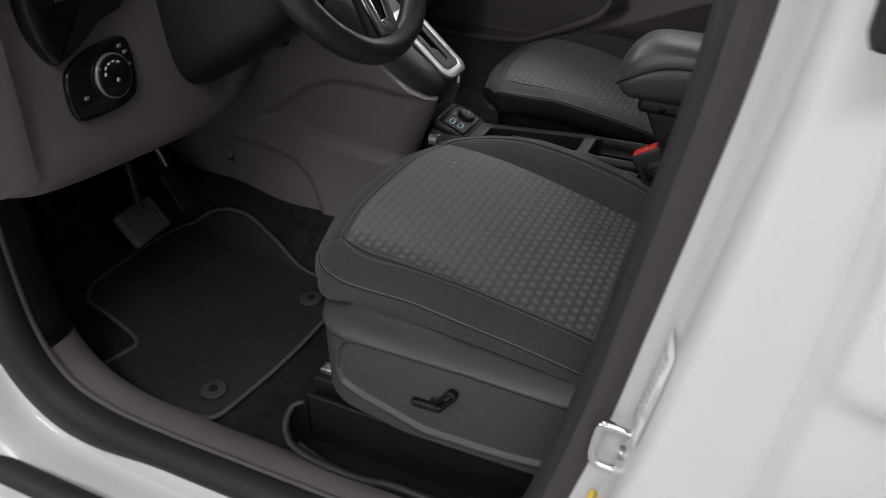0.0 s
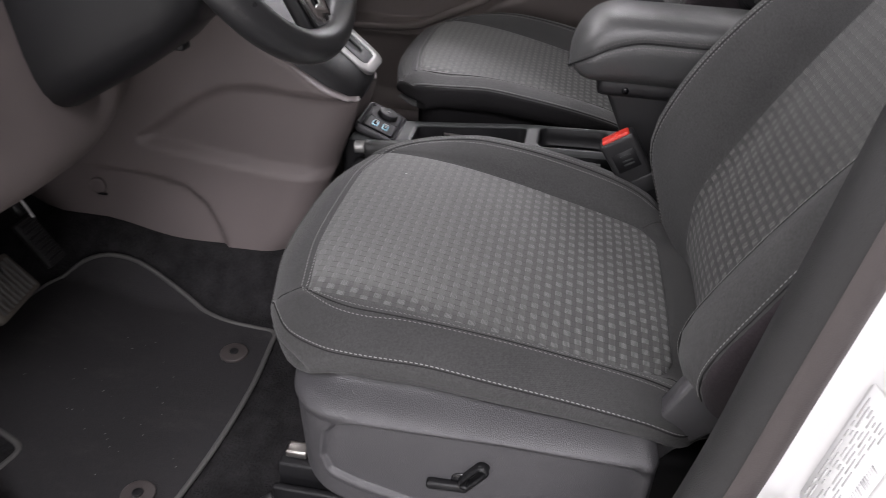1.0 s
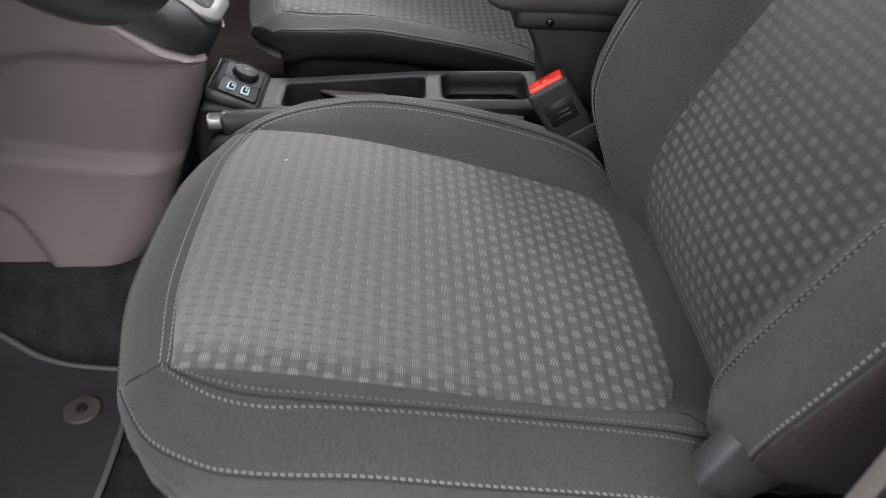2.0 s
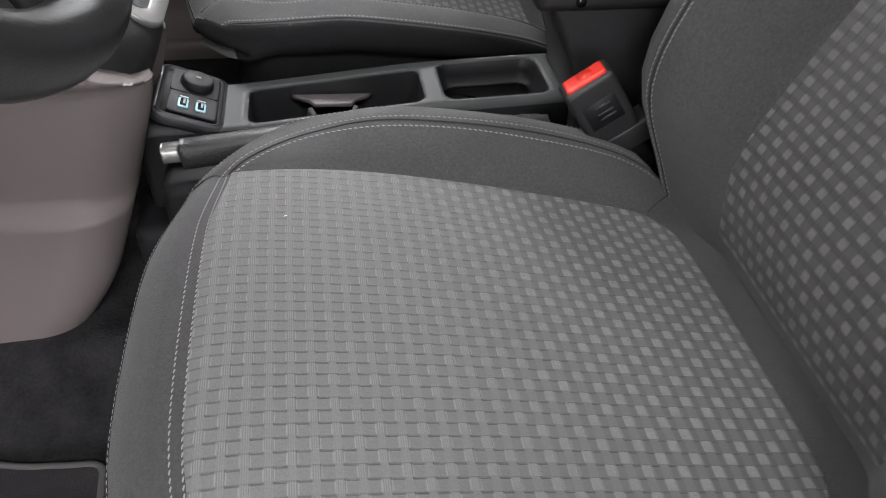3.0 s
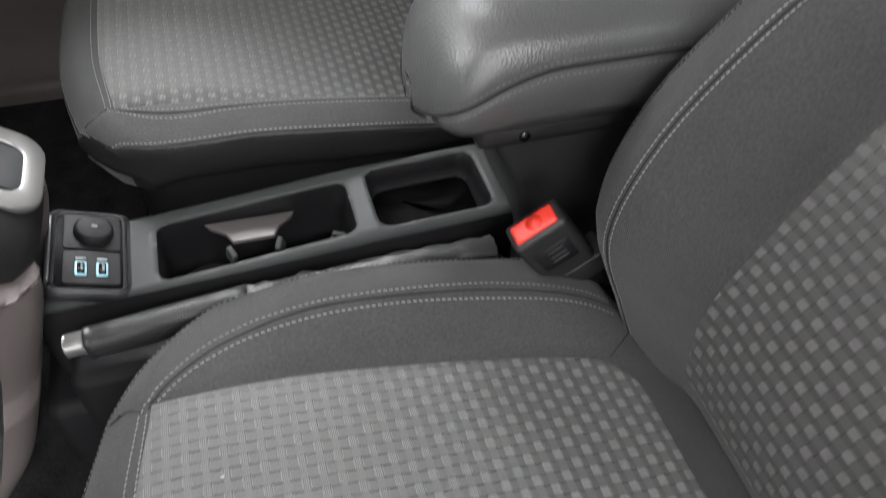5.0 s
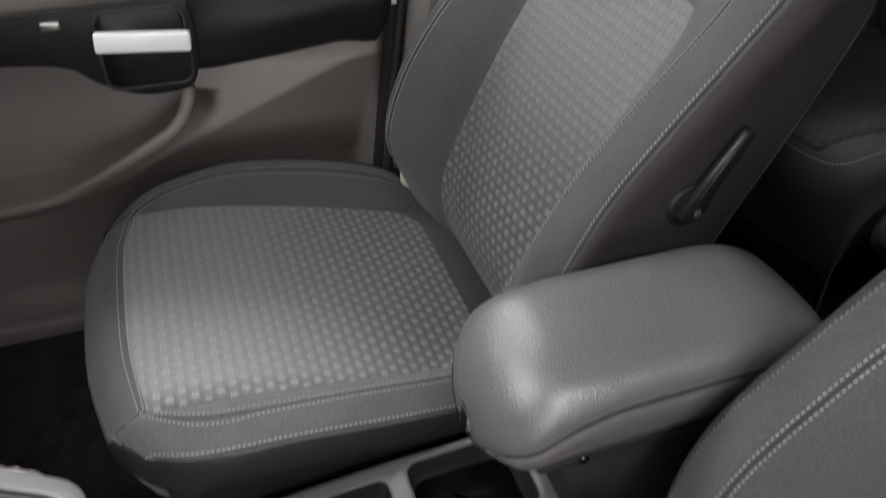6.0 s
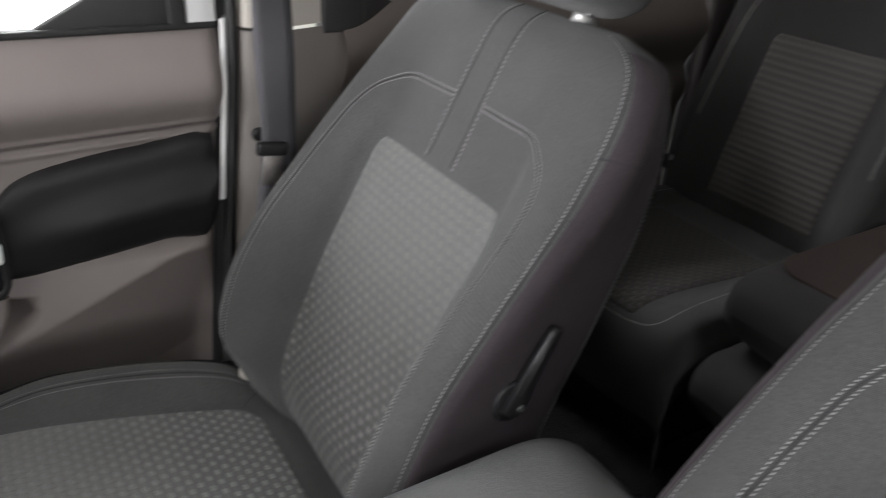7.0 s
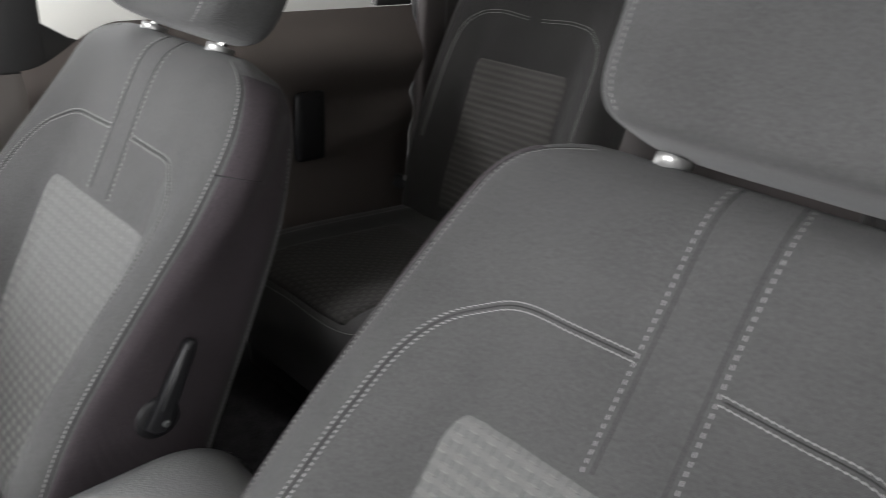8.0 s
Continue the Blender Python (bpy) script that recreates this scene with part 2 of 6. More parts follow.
M_MAT = dusty_mat("black_velour_mat")
M_BINDING = surface("grey_mat_binding", (0.085, 0.083, 0.08), 0.85, grain=1500, relief=0.6, depth=0.001)
M_PAINT = surface("white_body_paint", (0.74, 0.74, 0.735), 0.32, grain=200, relief=0, vary=0.015, coat=0.8)
M_RUBBER = surface("black_rubber_seal", (0.016, 0.016, 0.016), 0.62, grain=900, relief=0.5, depth=0.0006, vary=0.25)
M_WORN = surface("worn_pedal_rubber", (0.085, 0.074, 0.062), 0.7, grain=700, relief=0.4, depth=0.0006, vary=0.4, blotch=40)
M_CHROME = surface("chrome", (0.78, 0.78, 0.78), 0.12, metal=1.0, grain=300, relief=0, vary=0.04)
M_STEEL = surface("bare_steel", (0.45, 0.43, 0.41), 0.36, metal=1.0, grain=500, relief=0.2, vary=0.25, blotch=60)
M_HANDLE = surface("satin_silver_handle", (0.90, 0.91, 0.90), 0.30, metal=0.05, grain=700, relief=0.05, vary=0.03)
M_SILVER = surface("satin_silver_trim", (0.42, 0.42, 0.41), 0.34, metal=0.75, grain=900, relief=0.08, vary=0.05)
M_RED = surface("red_release_button", (0.75, 0.045, 0.028), 0.36, grain=500, relief=0.06, vary=0.06)
M_CYAN = surface("pale_blue_port_frame", (0.28, 0.55, 0.66), 0.4, grain=500, relief=0)
M_WHITEMARK = surface("white_print", (0.62, 0.62, 0.60), 0.6, grain=400, relief=0, vary=0.1)
M_GREYMARK = surface("grey_print", (0.25, 0.25, 0.25), 0.6, grain=400, relief=0, vary=0.2)
M_STICKPRINT = surface("faint_sticker_print", (0.47, 0.47, 0.47), 0.5, grain=400, relief=0, vary=0.2)
M_RIM = surface("polished_wheel_leather", (0.028, 0.028, 0.029), 0.30, grain=600, relief=0.25, depth=0.0004, cell=True, vary=0.1)
M_LABEL = surface("silver_sticker", (0.735, 0.735, 0.73), 0.34, grain=400, relief=0, vary=0.05)
M_BELT = surface("grey_belt_webbing", (0.060, 0.058, 0.064), 0.7, grain=1300, relief=0.5, vary=0.12)
M_BROWNCARPET = surface("brown_carpet", (0.017, 0.0125, 0.0108), 0.95, grain=500, relief=0.8, depth=0.002, vary=0.25, spec=0.1)
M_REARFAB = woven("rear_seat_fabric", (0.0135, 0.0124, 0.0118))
# rear seat fabric copied darker, for the shade over the folded seat
M_FOLDFAB = woven("shaded_fold_fabric", (0.0080, 0.0072, 0.0068), 0.02, 0.12)
M_CONCRETE = surface("pale_hall_floor", (0.42, 0.41, 0.38), 0.5, grain=60, relief=0.1, vary=0.1, blotch=1.2)
M_HALL = surface("white_hall_wall", (0.80, 0.80, 0.78), 0.75, grain=60, relief=0.1, vary=0.03, blotch=0.8)
M_HEADLINER = surface("grey_headliner", (0.45, 0.44, 0.42), 0.9, grain=700, relief=0.3, vary=0.06)
M_YELLOW = surface("yellow_plug", (0.72, 0.52, 0.05), 0.5, grain=400, relief=0)
M_RUST = surface("rusty_plate", (0.30, 0.25, 0.22), 0.6, metal=0.4, grain=300, relief=0.4, vary=0.35, blotch=50)


def glass_material(name, tint):
    m, nt, bsdf, tc = start_material(name)
    bsdf.inputs["Base Color"].default_value = tint + (1,)
    bsdf.inputs["Transmission Weight"].default_value, bsdf.inputs["Roughness"].default_value = 1.0, 0.0
    bsdf.inputs["IOR"].default_value = 1.02
    return m


def glowing(name, colour, strength):
    m, nt, bsdf, tc = start_material(name)
    bsdf.inputs["Base Color"].default_value = colour + (1,)
    bsdf.inputs["Emission Color"].default_value = colour + (1,)
    bsdf.inputs["Emission Strength"].default_value = strength
    return m


# glowing white sheet added so the passenger window looks bright
M_GLOWSHEET = glowing("white_glow_sheet", (0.93, 0.95, 0.96), 2.2)
M_GLASS = glass_material("window_glass", (0.95, 0.97, 0.96))
M_DARKGLASS = surface("dark_tinted_glass", (0.010, 0.011, 0.012), 0.05, grain=50, relief=0, vary=0.05)


# ---- building helpers ----
def thing(name, label, category, place=(0, 0, 0), group="", kind=""):
    ob = new(name)
    ob.location = place
    ob.empty_display_size = 0.1
    return tagged(ob, label, category, group, kind)


def link_mesh(name, me, material, parent=None, label="", smooth=True):
    me.materials.append(material)
    if smooth:
        me.polygons.foreach_set("use_smooth", [True] * len(me.polygons))
    ob = new(name, me)
    if parent is not None:
        ob.parent = parent
    return tagged(ob, label)


def part(name, bm, material, parent=None, label="", smooth=True):
    """Links a bmesh as one mesh object under a thing or a part."""
    me = bpy.data.meshes.new(name)
    bmesh.ops.recalc_face_normals(bm, faces=bm.faces)
    bm.to_mesh(me)
    bm.free()
    return link_mesh(name, me, material, parent, label, smooth)


def raw(name, verts, faces, material, parent=None, label="", smooth=True, uvs=None):
    me = bpy.data.meshes.new(name)
    me.from_pydata([tuple(v) for v in verts], [], faces)
    if uvs is not None:
        layer = me.uv_layers.new(name="cloth")
        for loop in me.loops:
            layer.data[loop.index].uv = uvs[loop.vertex_index]
    return link_mesh(name, me, material, parent, label, smooth)


def grid_faces(n, m, wrap=False):
    out = []
    for i in range(n - 1):
        for j in range(m if wrap else m - 1):
            k = (j + 1) % m
            out.append((i * m + j, (i + 1) * m + j, (i + 1) * m + k, i * m + k))
    return out



def box_bm(sx, sy, sz, bevel=0.003, seg=2, m=None):
    bm = bmesh.new()
    bmesh.ops.create_cube(bm, size=1, matrix=Matrix.Diagonal((sx, sy, sz, 1)))
    if bevel:
        bmesh.ops.bevel(bm, geom=list(bm.edges), offset=min(bevel, 0.45 * min(sx, sy, sz)), segments=seg, profile=0.6, affect="EDGES")
    if m is not None:
        bmesh.ops.transform(bm, matrix=m, verts=bm.verts)
    return bm


def box(name, lo, hi, material, parent=None, bevel=0.003, label="", seg=2):
    c = [(a + b) / 2 for a, b in zip(lo, hi)]
    return part(name, box_bm(hi[0] - lo[0], hi[1] - lo[1], hi[2] - lo[2], bevel, seg, Matrix.Translation(c)), material, parent, label)


def prism_bm(outline, depth, m, bevel=0.0, seg=2):
    """An outline in its own x and y, raised by depth along its z, then laid by m."""
    bm = bmesh.new()
    bottom = [bm.verts.new((x, y, 0)) for x, y in outline]
    face = bm.faces.new(bottom)
    out = bmesh.ops.extrude_face_region(bm, geom=[face])
    top = [v for v in out["geom"] if isinstance(v, bmesh.types.BMVert)]
    for v in top:
        v.co.z = depth
    if bevel:
        edges = [e for e in bm.edges if all(v in top for v in e.verts)]
        bmesh.ops.bevel(bm, geom=edges, offset=bevel, segments=seg, profile=0.6, affect="EDGES")
    bmesh.ops.recalc_face_normals(bm, faces=bm.faces)
    bmesh.ops.transform(bm, matrix=m, verts=bm.verts)
    return bm


def cyl_bm(r, depth, m, r2=None, n=28, bevel=0.0):
    bm = bmesh.new()
    bmesh.ops.create_cone(bm, cap_ends=True, segments=n, radius1=r, radius2=r if r2 is None else r2, depth=depth)
    if bevel:
        edges = [e for e in bm.edges if abs(e.verts[0].co.z - e.verts[1].co.z) < 1e-6]
        bmesh.ops.bevel(bm, geom=edges, offset=bevel, segments=2, profile=0.6, affect="EDGES")
    bmesh.ops.transform(bm, matrix=m, verts=bm.verts)
    return bm


def smooth_line(points, n, closed=False):
    """Catmull-Rom through points, n samples a span."""
    pts = [Vector(p) for p in points]
    count = len(pts)
    out = []
    for i in range(count if closed else count - 1):
        if closed:
            a, b, c, d = (pts[(i + k) % count] for k in (-1, 0, 1, 2))
        else:
            b, c = pts[i], pts[i + 1]
            a = pts[i - 1] if i > 0 else b * 2 - c
            d = pts[i + 2] if i + 2 < count else c * 2 - b
        for k in range(n):
            t = k / n
            out.append(0.5 * (2 * b + (c - a) * t + (2 * a - 5 * b + 4 * c - d) * t * t + (3 * b - a - 3 * c + d) * t ** 3))
    if not closed:
        out.append(pts[-1])
    return out


def sweep(name, line, profile, material, parent=None, label="", up=(0, 0, 1), closed=False, ring=True, cap=True):
    """A profile of (across, up) points carried along a line."""
    verts, n, m = [], len(line), len(profile)
    for i, p in enumerate(line):
        a = line[i - 1] if (i > 0 or closed) else p
        b = line[(i + 1) % n] if (i < n - 1 or closed) else p
        t = (b - a).normalized()
        side = t.cross(Vector(up)).normalized()
        top = side.cross(t).normalized()
        verts += [p + side * q[0] + top * q[1] for q in profile]
    faces = grid_faces(n, m, ring)
    if closed:
        for j in range(m if ring else m - 1):
            k = (j + 1) % m
            faces.append(((n - 1) * m + j, j, k, (n - 1) * m + k))
    elif cap and ring:
        faces += [tuple(range(m))[::-1], tuple((n - 1) * m + j for j in range(m))]
    me_ob = raw(name, verts, faces, material, parent, label)
    return me_ob


def round_profile(rx, ry, n=12, power=2.0):
    out = []
    for k in range(n):
        a = 2 * math.pi * k / n
        c, s = math.cos(a), math.sin(a)
        out.append((rx * math.copysign(abs(c) ** (2 / power), c), ry * math.copysign(abs(s) ** (2 / power), s)))
    return out


def rounded_rect(w, h, r, n=5, cx=0.0, cy=0.0):
    out = []
    for sx, sy, a0 in ((1, 1, 0), (-1, 1, 90), (-1, -1, 180), (1, -1, 270)):
        for k in range(n + 1):
            a = radians(a0 + 90 * k / n)
            out.append((cx + sx * (w / 2 - r) + r * math.cos(a), cy + sy * (h / 2 - r) + r * math.sin(a)))
    return out


def step(a, b, x):
    t = min(1.0, max(0.0, (x - a) / (b - a)))
    return t * t * (3 - 2 * t)


def lerp_table(table, x):
    if x <= table[0][0]:
        return table[0][1]
    for (a, p), (b, q) in zip(table, table[1:]):
        if x <= b:
            return p + (q - p) * (x - a) / (b - a)
    return table[-1][1]


def smooth_table(table, x):
    """Like lerp_table, with rounded corners."""
    h = 0.012 if table[-1][0] - table[0][0] < 1.5 else 0.05
    return sum(lerp_table(table, x + k * h) for k in (-2, -1, 0, 1, 2)) / 5


def inside_distance(poly, x, y):
    """Distance to the outline, positive inside."""
    best, odd = 1e9, False
    n = len(poly)
    for i in range(n):
        (x1, y1), (x2, y2) = poly[i], poly[(i + 1) % n]
        dx, dy = x2 - x1, y2 - y1
        t = min(1, max(0, ((x - x1) * dx + (y - y1) * dy) / (dx * dx + dy * dy + 1e-12)))
        best = min(best, math.hypot(x - x1 - t * dx, y - y1 - t * dy))
        if (y1 > y) != (y2 > y) and x < (x2 - x1) * (y - y1) / (y2 - y1) + x1:
            odd = not odd
    return best if odd else -best


class Sheet:
    """A smooth surface through a net of control points."""

    def __init__(self, net):
        self.net = [[Vector(p) for p in row] for row in net]
        self.n, self.m = len(net), len(net[0])

    def spline(self, pts, t):
        n = len(pts)
        i = min(int(t), n - 2)
        t -= i
        b, c = pts[i], pts[i + 1]
        a = pts[i - 1] if i > 0 else b * 2 - c
        d = pts[i + 2] if i + 2 < n else c * 2 - b
        return 0.5 * (2 * b + (c - a) * t + (2 * a - 5 * b + 4 * c - d) * t * t + (3 * b - a - 3 * c + d) * t ** 3)

    def at(self, u, v):
        i = min(int(u), self.n - 2)
        rows = range(max(0, i - 1), min(self.n, i + 3))
        pts = [self.spline(self.net[r], v) for r in rows]
        return self.spline(pts, u - rows[0])

    def normal(self, u, v):
        e = 0.03
        u0, u1 = max(0, u - e), min(self.n - 1, u + e)
        v0, v1 = max(0, v - e), min(self.m - 1, v + e)
        return (self.at(u1, v) - self.at(u0, v)).cross(self.at(u, v1) - self.at(u, v0)).normalized()

    def mesh(self, name, per_u, per_v, material, parent, label=""):
        nu, nv = (self.n - 1) * per_u + 1, (self.m - 1) * per_v + 1
        verts = []
        for i in range(nu):
            u = i / per_u
            k = min(int(u), self.n - 2)
            rows = range(max(0, k - 1), min(self.n, k + 3))
            cols = [[self.spline(self.net[r], j / per_v) for j in range(nv)] for r in rows]
            for j in range(nv):
                verts.append(self.spline([c[j] for c in cols], u - rows[0]))
        uv, acc = [], 0.0
        for i in range(nu):
            if i:
                acc += (verts[i * nv + nv // 2] - verts[(i - 1) * nv + nv // 2]).length
            side = 0.0
            for j in range(nv):
                if j:
                    side += (verts[i * nv + j] - verts[i * nv + j - 1]).length
                uv.append((acc, side))
        return raw(name, verts, grid_faces(nu, nv), material, parent, label, uvs=uv)


def stitches(name, line, normals, material, parent, pitch=0.0050, length=0.0037, width=0.0010, rise=0.0006, slant=0.0):
    """A row of thread stitches along a line that lies on a surface."""
    verts, faces = [], []
    dist, nxt = 0.0, 0.0
    for i in range(len(line) - 1):
        a, b = line[i], line[i + 1]
        seg = (b - a).length
        if seg < 1e-6:
            continue
        t = (b - a) / seg
        while nxt <= dist + seg:
            p, nrm = a + t * (nxt - dist), normals[i]
            side = t.cross(nrm).normalized()
            tt = (t + side * slant).normalized()
            side = tt.cross(nrm).normalized()
            base = len(verts)
            for du, dw, dh in ((-.5, 0, -.6), (-.32, -.5, .2), (-.32, .5, .2), (.32, -.5, .2), (.32, .5, .2), (.5, 0, -.6), (-.2, 0, 1), (.2, 0, 1)):
                verts.append(p + tt * du * length + side * dw * width + nrm * (dh * rise))
            faces += [tuple(base + k for k in f) for f in ((0, 1, 6), (0, 6, 2), (1, 3, 7, 6), (2, 6, 7, 4), (5, 7, 3), (5, 4, 7))]
            nxt += pitch
        dist += seg
    return tagged(raw(name, verts, faces, material, parent), kind="")


def stitch_on(sheet, name, params, material, parent, shift=0.0, n=10, flip=1, **kw):
    """Stitches along a path given in the sheet's own (u, v), shifted sideways by some metres."""
    uv = [Vector((a, b, 0)) for a, b in params]
    uv = smooth_line(uv, n)
    line = [sheet.at(p.x, p.y) for p in uv]
    nrm = [sheet.normal(p.x, p.y) * flip for p in uv]
    if shift:
        out = []
        for i, p in enumerate(line):
            t = (line[min(i + 1, len(line) - 1)] - line[max(i - 1, 0)]).normalized()
            out.append(p + t.cross(nrm[i]) * shift)
        line = out
    line = [p + k * 0.0006 for p, k in zip(line, nrm)]
    return stitches(name, line, nrm, material, parent, **kw)


def seam_on(sheet, params, parent, radius=0.0007, n=10, flip=1, sink=0.0004, material=None):
    """A dark strip sunk into the surface along a path in the sheet's own (u, v), for the shade in a seam's groove."""
    uv = smooth_line([Vector((a, b, 0)) for a, b in params], n)
    verts = []
    for i, q in enumerate(uv):
        p, nrm = sheet.at(q.x, q.y), sheet.normal(q.x, q.y) * flip
        a, b = uv[max(i - 1, 0)], uv[min(i + 1, len(uv) - 1)]
        t = (sheet.at(b.x, b.y) - sheet.at(a.x, a.y)).normalized()
        side = t.cross(nrm).normalized()
        verts += [p + side * radius + nrm * -0.002, p + side * radius * 0.8 + nrm * (0.5 * radius - sink + 0.0008), p - side * radius * 0.8 + nrm * (0.5 * radius - sink + 0.0008), p - side * radius + nrm * -0.002]
    return raw("seam", verts, grid_faces(len(uv), 4), material or M_SEAM, parent)


def frame_bm(outer, inner, depth, m, bevel):
    bm = bmesh.new()
    a = [bm.verts.new((x, y, 0)) for x, y in outer]
    b = [bm.verts.new((x, y, 0)) for x, y in inner]
    n = len(outer)
    faces = [bm.faces.new((a[k], a[(k + 1) % n], b[(k + 1) % n], b[k])) for k in range(n)]
    out = bmesh.ops.extrude_face_region(bm, geom=faces)
    top = [v for v in out["geom"] if isinstance(v, bmesh.types.BMVert)]
    for v in top:
        v.co.z = depth
    if bevel:
        edges = [e for e in bm.edges if all(v in top for v in e.verts) and e.calc_face_angle(0) > 0.5]
        bmesh.ops.bevel(bm, geom=edges, offset=bevel, segments=2, profile=0.6, affect="EDGES")
    bmesh.ops.transform(bm, matrix=m, verts=bm.verts)
    return bm


# ---- the two front seats ----
SEAT_GAP = 0.7210
K_CUSHION, K_BACK = 10, 12


def bow(y):
    return 0.168 * (1 - max(0.0, 1 - abs(y / 0.276) ** 2.6) ** (1 / 2.6))


def mirrored(half):
    return [(-y, *rest) for y, *rest in half[:0:-1]] + list(half)


def cushion_sheet():
    rows = [  # x, height of the middle, bolster rise, insert half width, crest, half width, share of the front's bow
        (0.114, 0.356, 0.0, 0.130, 0.155, 0.190, 0.8), (0.074, 0.359, 0.0, 0.142, 0.168, 0.212, 0.9), (0.031, 0.363, 0.0, 0.156, 0.182, 0.244, 1.0),
        (0.013, 0.374, 0.0, 0.164, 0.190, 0.262, 1.0), (0.021, 0.392, 0.0, 0.167, 0.192, 0.264, 1.0), (0.037, 0.406, 0.001, 0.169, 0.194, 0.266, 0.97),
        (0.056, 0.411, 0.003, 0.170, 0.196, 0.268, 0.90), (0.115, 0.408, 0.012, 0.170, 0.210, 0.271, 0.62), (0.190, 0.396, 0.027, 0.170, 0.222, 0.273, 0.30),
        (0.275, 0.378, 0.037, 0.168, 0.224, 0.273, 0.08), (0.360, 0.358, 0.042, 0.164, 0.221, 0.270, 0.0), (0.430, 0.343, 0.037, 0.156, 0.210, 0.265, 0.0),
        (0.470, 0.336, 0.024, 0.146, 0.200, 0.258, 0.0), (0.497, 0.328, 0.008, 0.138, 0.186, 0.222, 0.0), (0.530, 0.312, 0.0, 0.135, 0.170, 0.190, 0.0)]
    net = []
    for i, (x, z, b, e, c, w, k) in enumerate(rows):
        d = (0.02, 0.05, 0.12, 0.34, 0.56, 0.70, 0.77, 0.86, 0.88, 0.85, 0.74, 0.60, 0.46, 0.35, 0.35)[i]
        half = [(0, z + 0.004), (e * 0.55, z + 0.003), (e, z - 0.006 * k), (e + (c - e) * 0.45, z + 0.55 * b - 0.005 * k), (c, z + b - 0.005 * k), ((c + w) / 2, z + b - 0.006 * k - 0.004 * d),
                (w - 0.007, z + b - 0.015 * d), (w, z + b - 0.029 * d), (w - 0.002, z + b - 0.046 * d), (w - 0.022, z + b - 0.060 * d), (w - 0.080, z + b - 0.066 * d)]
        lift = (0.020, 0.020, 0.018, 0.010, 0.003)[i] if i < 5 else 0.0
        net.append([(x + bow(y) * k, y, zz + lift * step(0.15, 0.23, abs(y))) for y, zz in mirrored(half)])
    return Sheet(net)


def back_sheet():
    rows = [  # up, front, bolster, insert half width, seam, half width
        (-0.05, -0.055, 0.030, 0.112, 0.165, 0.200), (0.00, -0.018, 0.046, 0.120, 0.186, 0.230), (0.06, 0.008, 0.076, 0.130, 0.206, 0.258),
        (0.15, 0.012, 0.086, 0.136, 0.216, 0.272), (0.25, 0.011, 0.080, 0.139, 0.214, 0.268), (0.34, 0.006, 0.063, 0.140, 0.212, 0.267),
        (0.42, 0.001, 0.042, 0.136, 0.211, 0.265), (0.50, -0.003, 0.018, 0.128, 0.205, 0.261), (0.57, -0.006, 0.004, 0.118, 0.188, 0.250),
        (0.625, -0.012, 0.0, 0.115, 0.174, 0.230), (0.653, -0.026, 0.0, 0.105, 0.154, 0.199), (0.667, -0.050, 0.0, 0.090, 0.125, 0.150), (0.666, -0.085, 0.0, 0.08, 0.105, 0.125)]
    net = []
    for s, f, b, e, c, w in rows:
        t = step(0.46, 0.62, s)
        half = [(0, f), (e * 0.55, f - 0.001), (e, f), (e + (c - e) * 0.4, f + 0.5 * b), (c, f + b), ((c + w) / 2, f + b - 0.002), (w - 0.010, f + b - 0.013),
                (w, f + b - 0.034), (w - 0.009 - 0.004 * t, min(f + b - 0.06, -0.045)), (w - 0.014 - 0.006 * t, min(f - 0.05, -0.085 - 0.004 * t)), (w - 0.04 - 0.020 * t, min(f - 0.06, -0.105 - 0.004 * t)),
                (w * 0.5, -0.114), (0, -0.115)]
        drop = lambda g: 0.022 * t * step(-0.05, -0.11, g)
        net.append([(-g, y, s - drop(g)) for y, g in mirrored(half)])
    return net


def tilt_point(p, pivot, recline):
    """From the backrest's own frame (back, across, up) to the seat's."""
    a = radians(recline)
    return Vector((pivot[0] + p[2] * math.sin(a) + p[0] * math.cos(a), p[1], pivot[1] + p[2] * math.cos(a) - p[0] * math.sin(a)))


def insert_patch(name, sheet, u0, u1, vc, dv, material, parent, coords, nu=60, nv=40, puff=0.0035, first=(0.05, 0.05), last=(0.12, 0.14), bowed=0.0):
    """A cloth panel laid on a sheet, its two ends rounded by (length, share of the width)."""
    verts, uvs = [], []
    for i in range(nu + 1):
        a = -1 + 2 * i / nu
        a = 0.55 * a + 0.45 * math.sin(a * math.pi / 2)
        corner, r = first if a < 0 else last
        t = max(0.0, (abs(a) - (1 - corner)) / corner)
        k = 1 - r * (1 - math.sqrt(max(0.0, 1 - t * t)))
        for j in range(nv + 1):
            b = -1 + 2 * j / nv
            u = u0 + (u1 - u0) * (a + 1) / 2 - bowed * (k * b) ** 2 * step(-0.6, -1.0, a)
            v = vc + dv * k * b
            p = sheet.at(u, v)
            q = max(abs(a), abs(b))
            verts.append(p + sheet.normal(u, v) * (puff - (puff + 0.004) * q ** 20))
            uvs.append(coords(u, p))
    return raw(name, verts, grid_faces(nu + 1, nv + 1), material, parent, uvs=uvs)


def superellipsoid(ry, rx, rz, e1, e2, nu=28, nv=48):
    """Points of a rounded block; x thickness, y width, z height."""
    f = lambda c, e: math.copysign(abs(c) ** e, c)
    rows = []
    for i in range(nu + 1):
        p = -math.pi / 2 + math.pi * i / nu
        rows.append([Vector((rx * f(math.cos(p), e1) * f(math.cos(2 * math.pi * j / nv), e2), ry * f(math.cos(p), e1) * f(math.sin(2 * math.pi * j / nv), e2),
                             rz * f(math.sin(p), e1))) for j in range(nv)])
    return rows


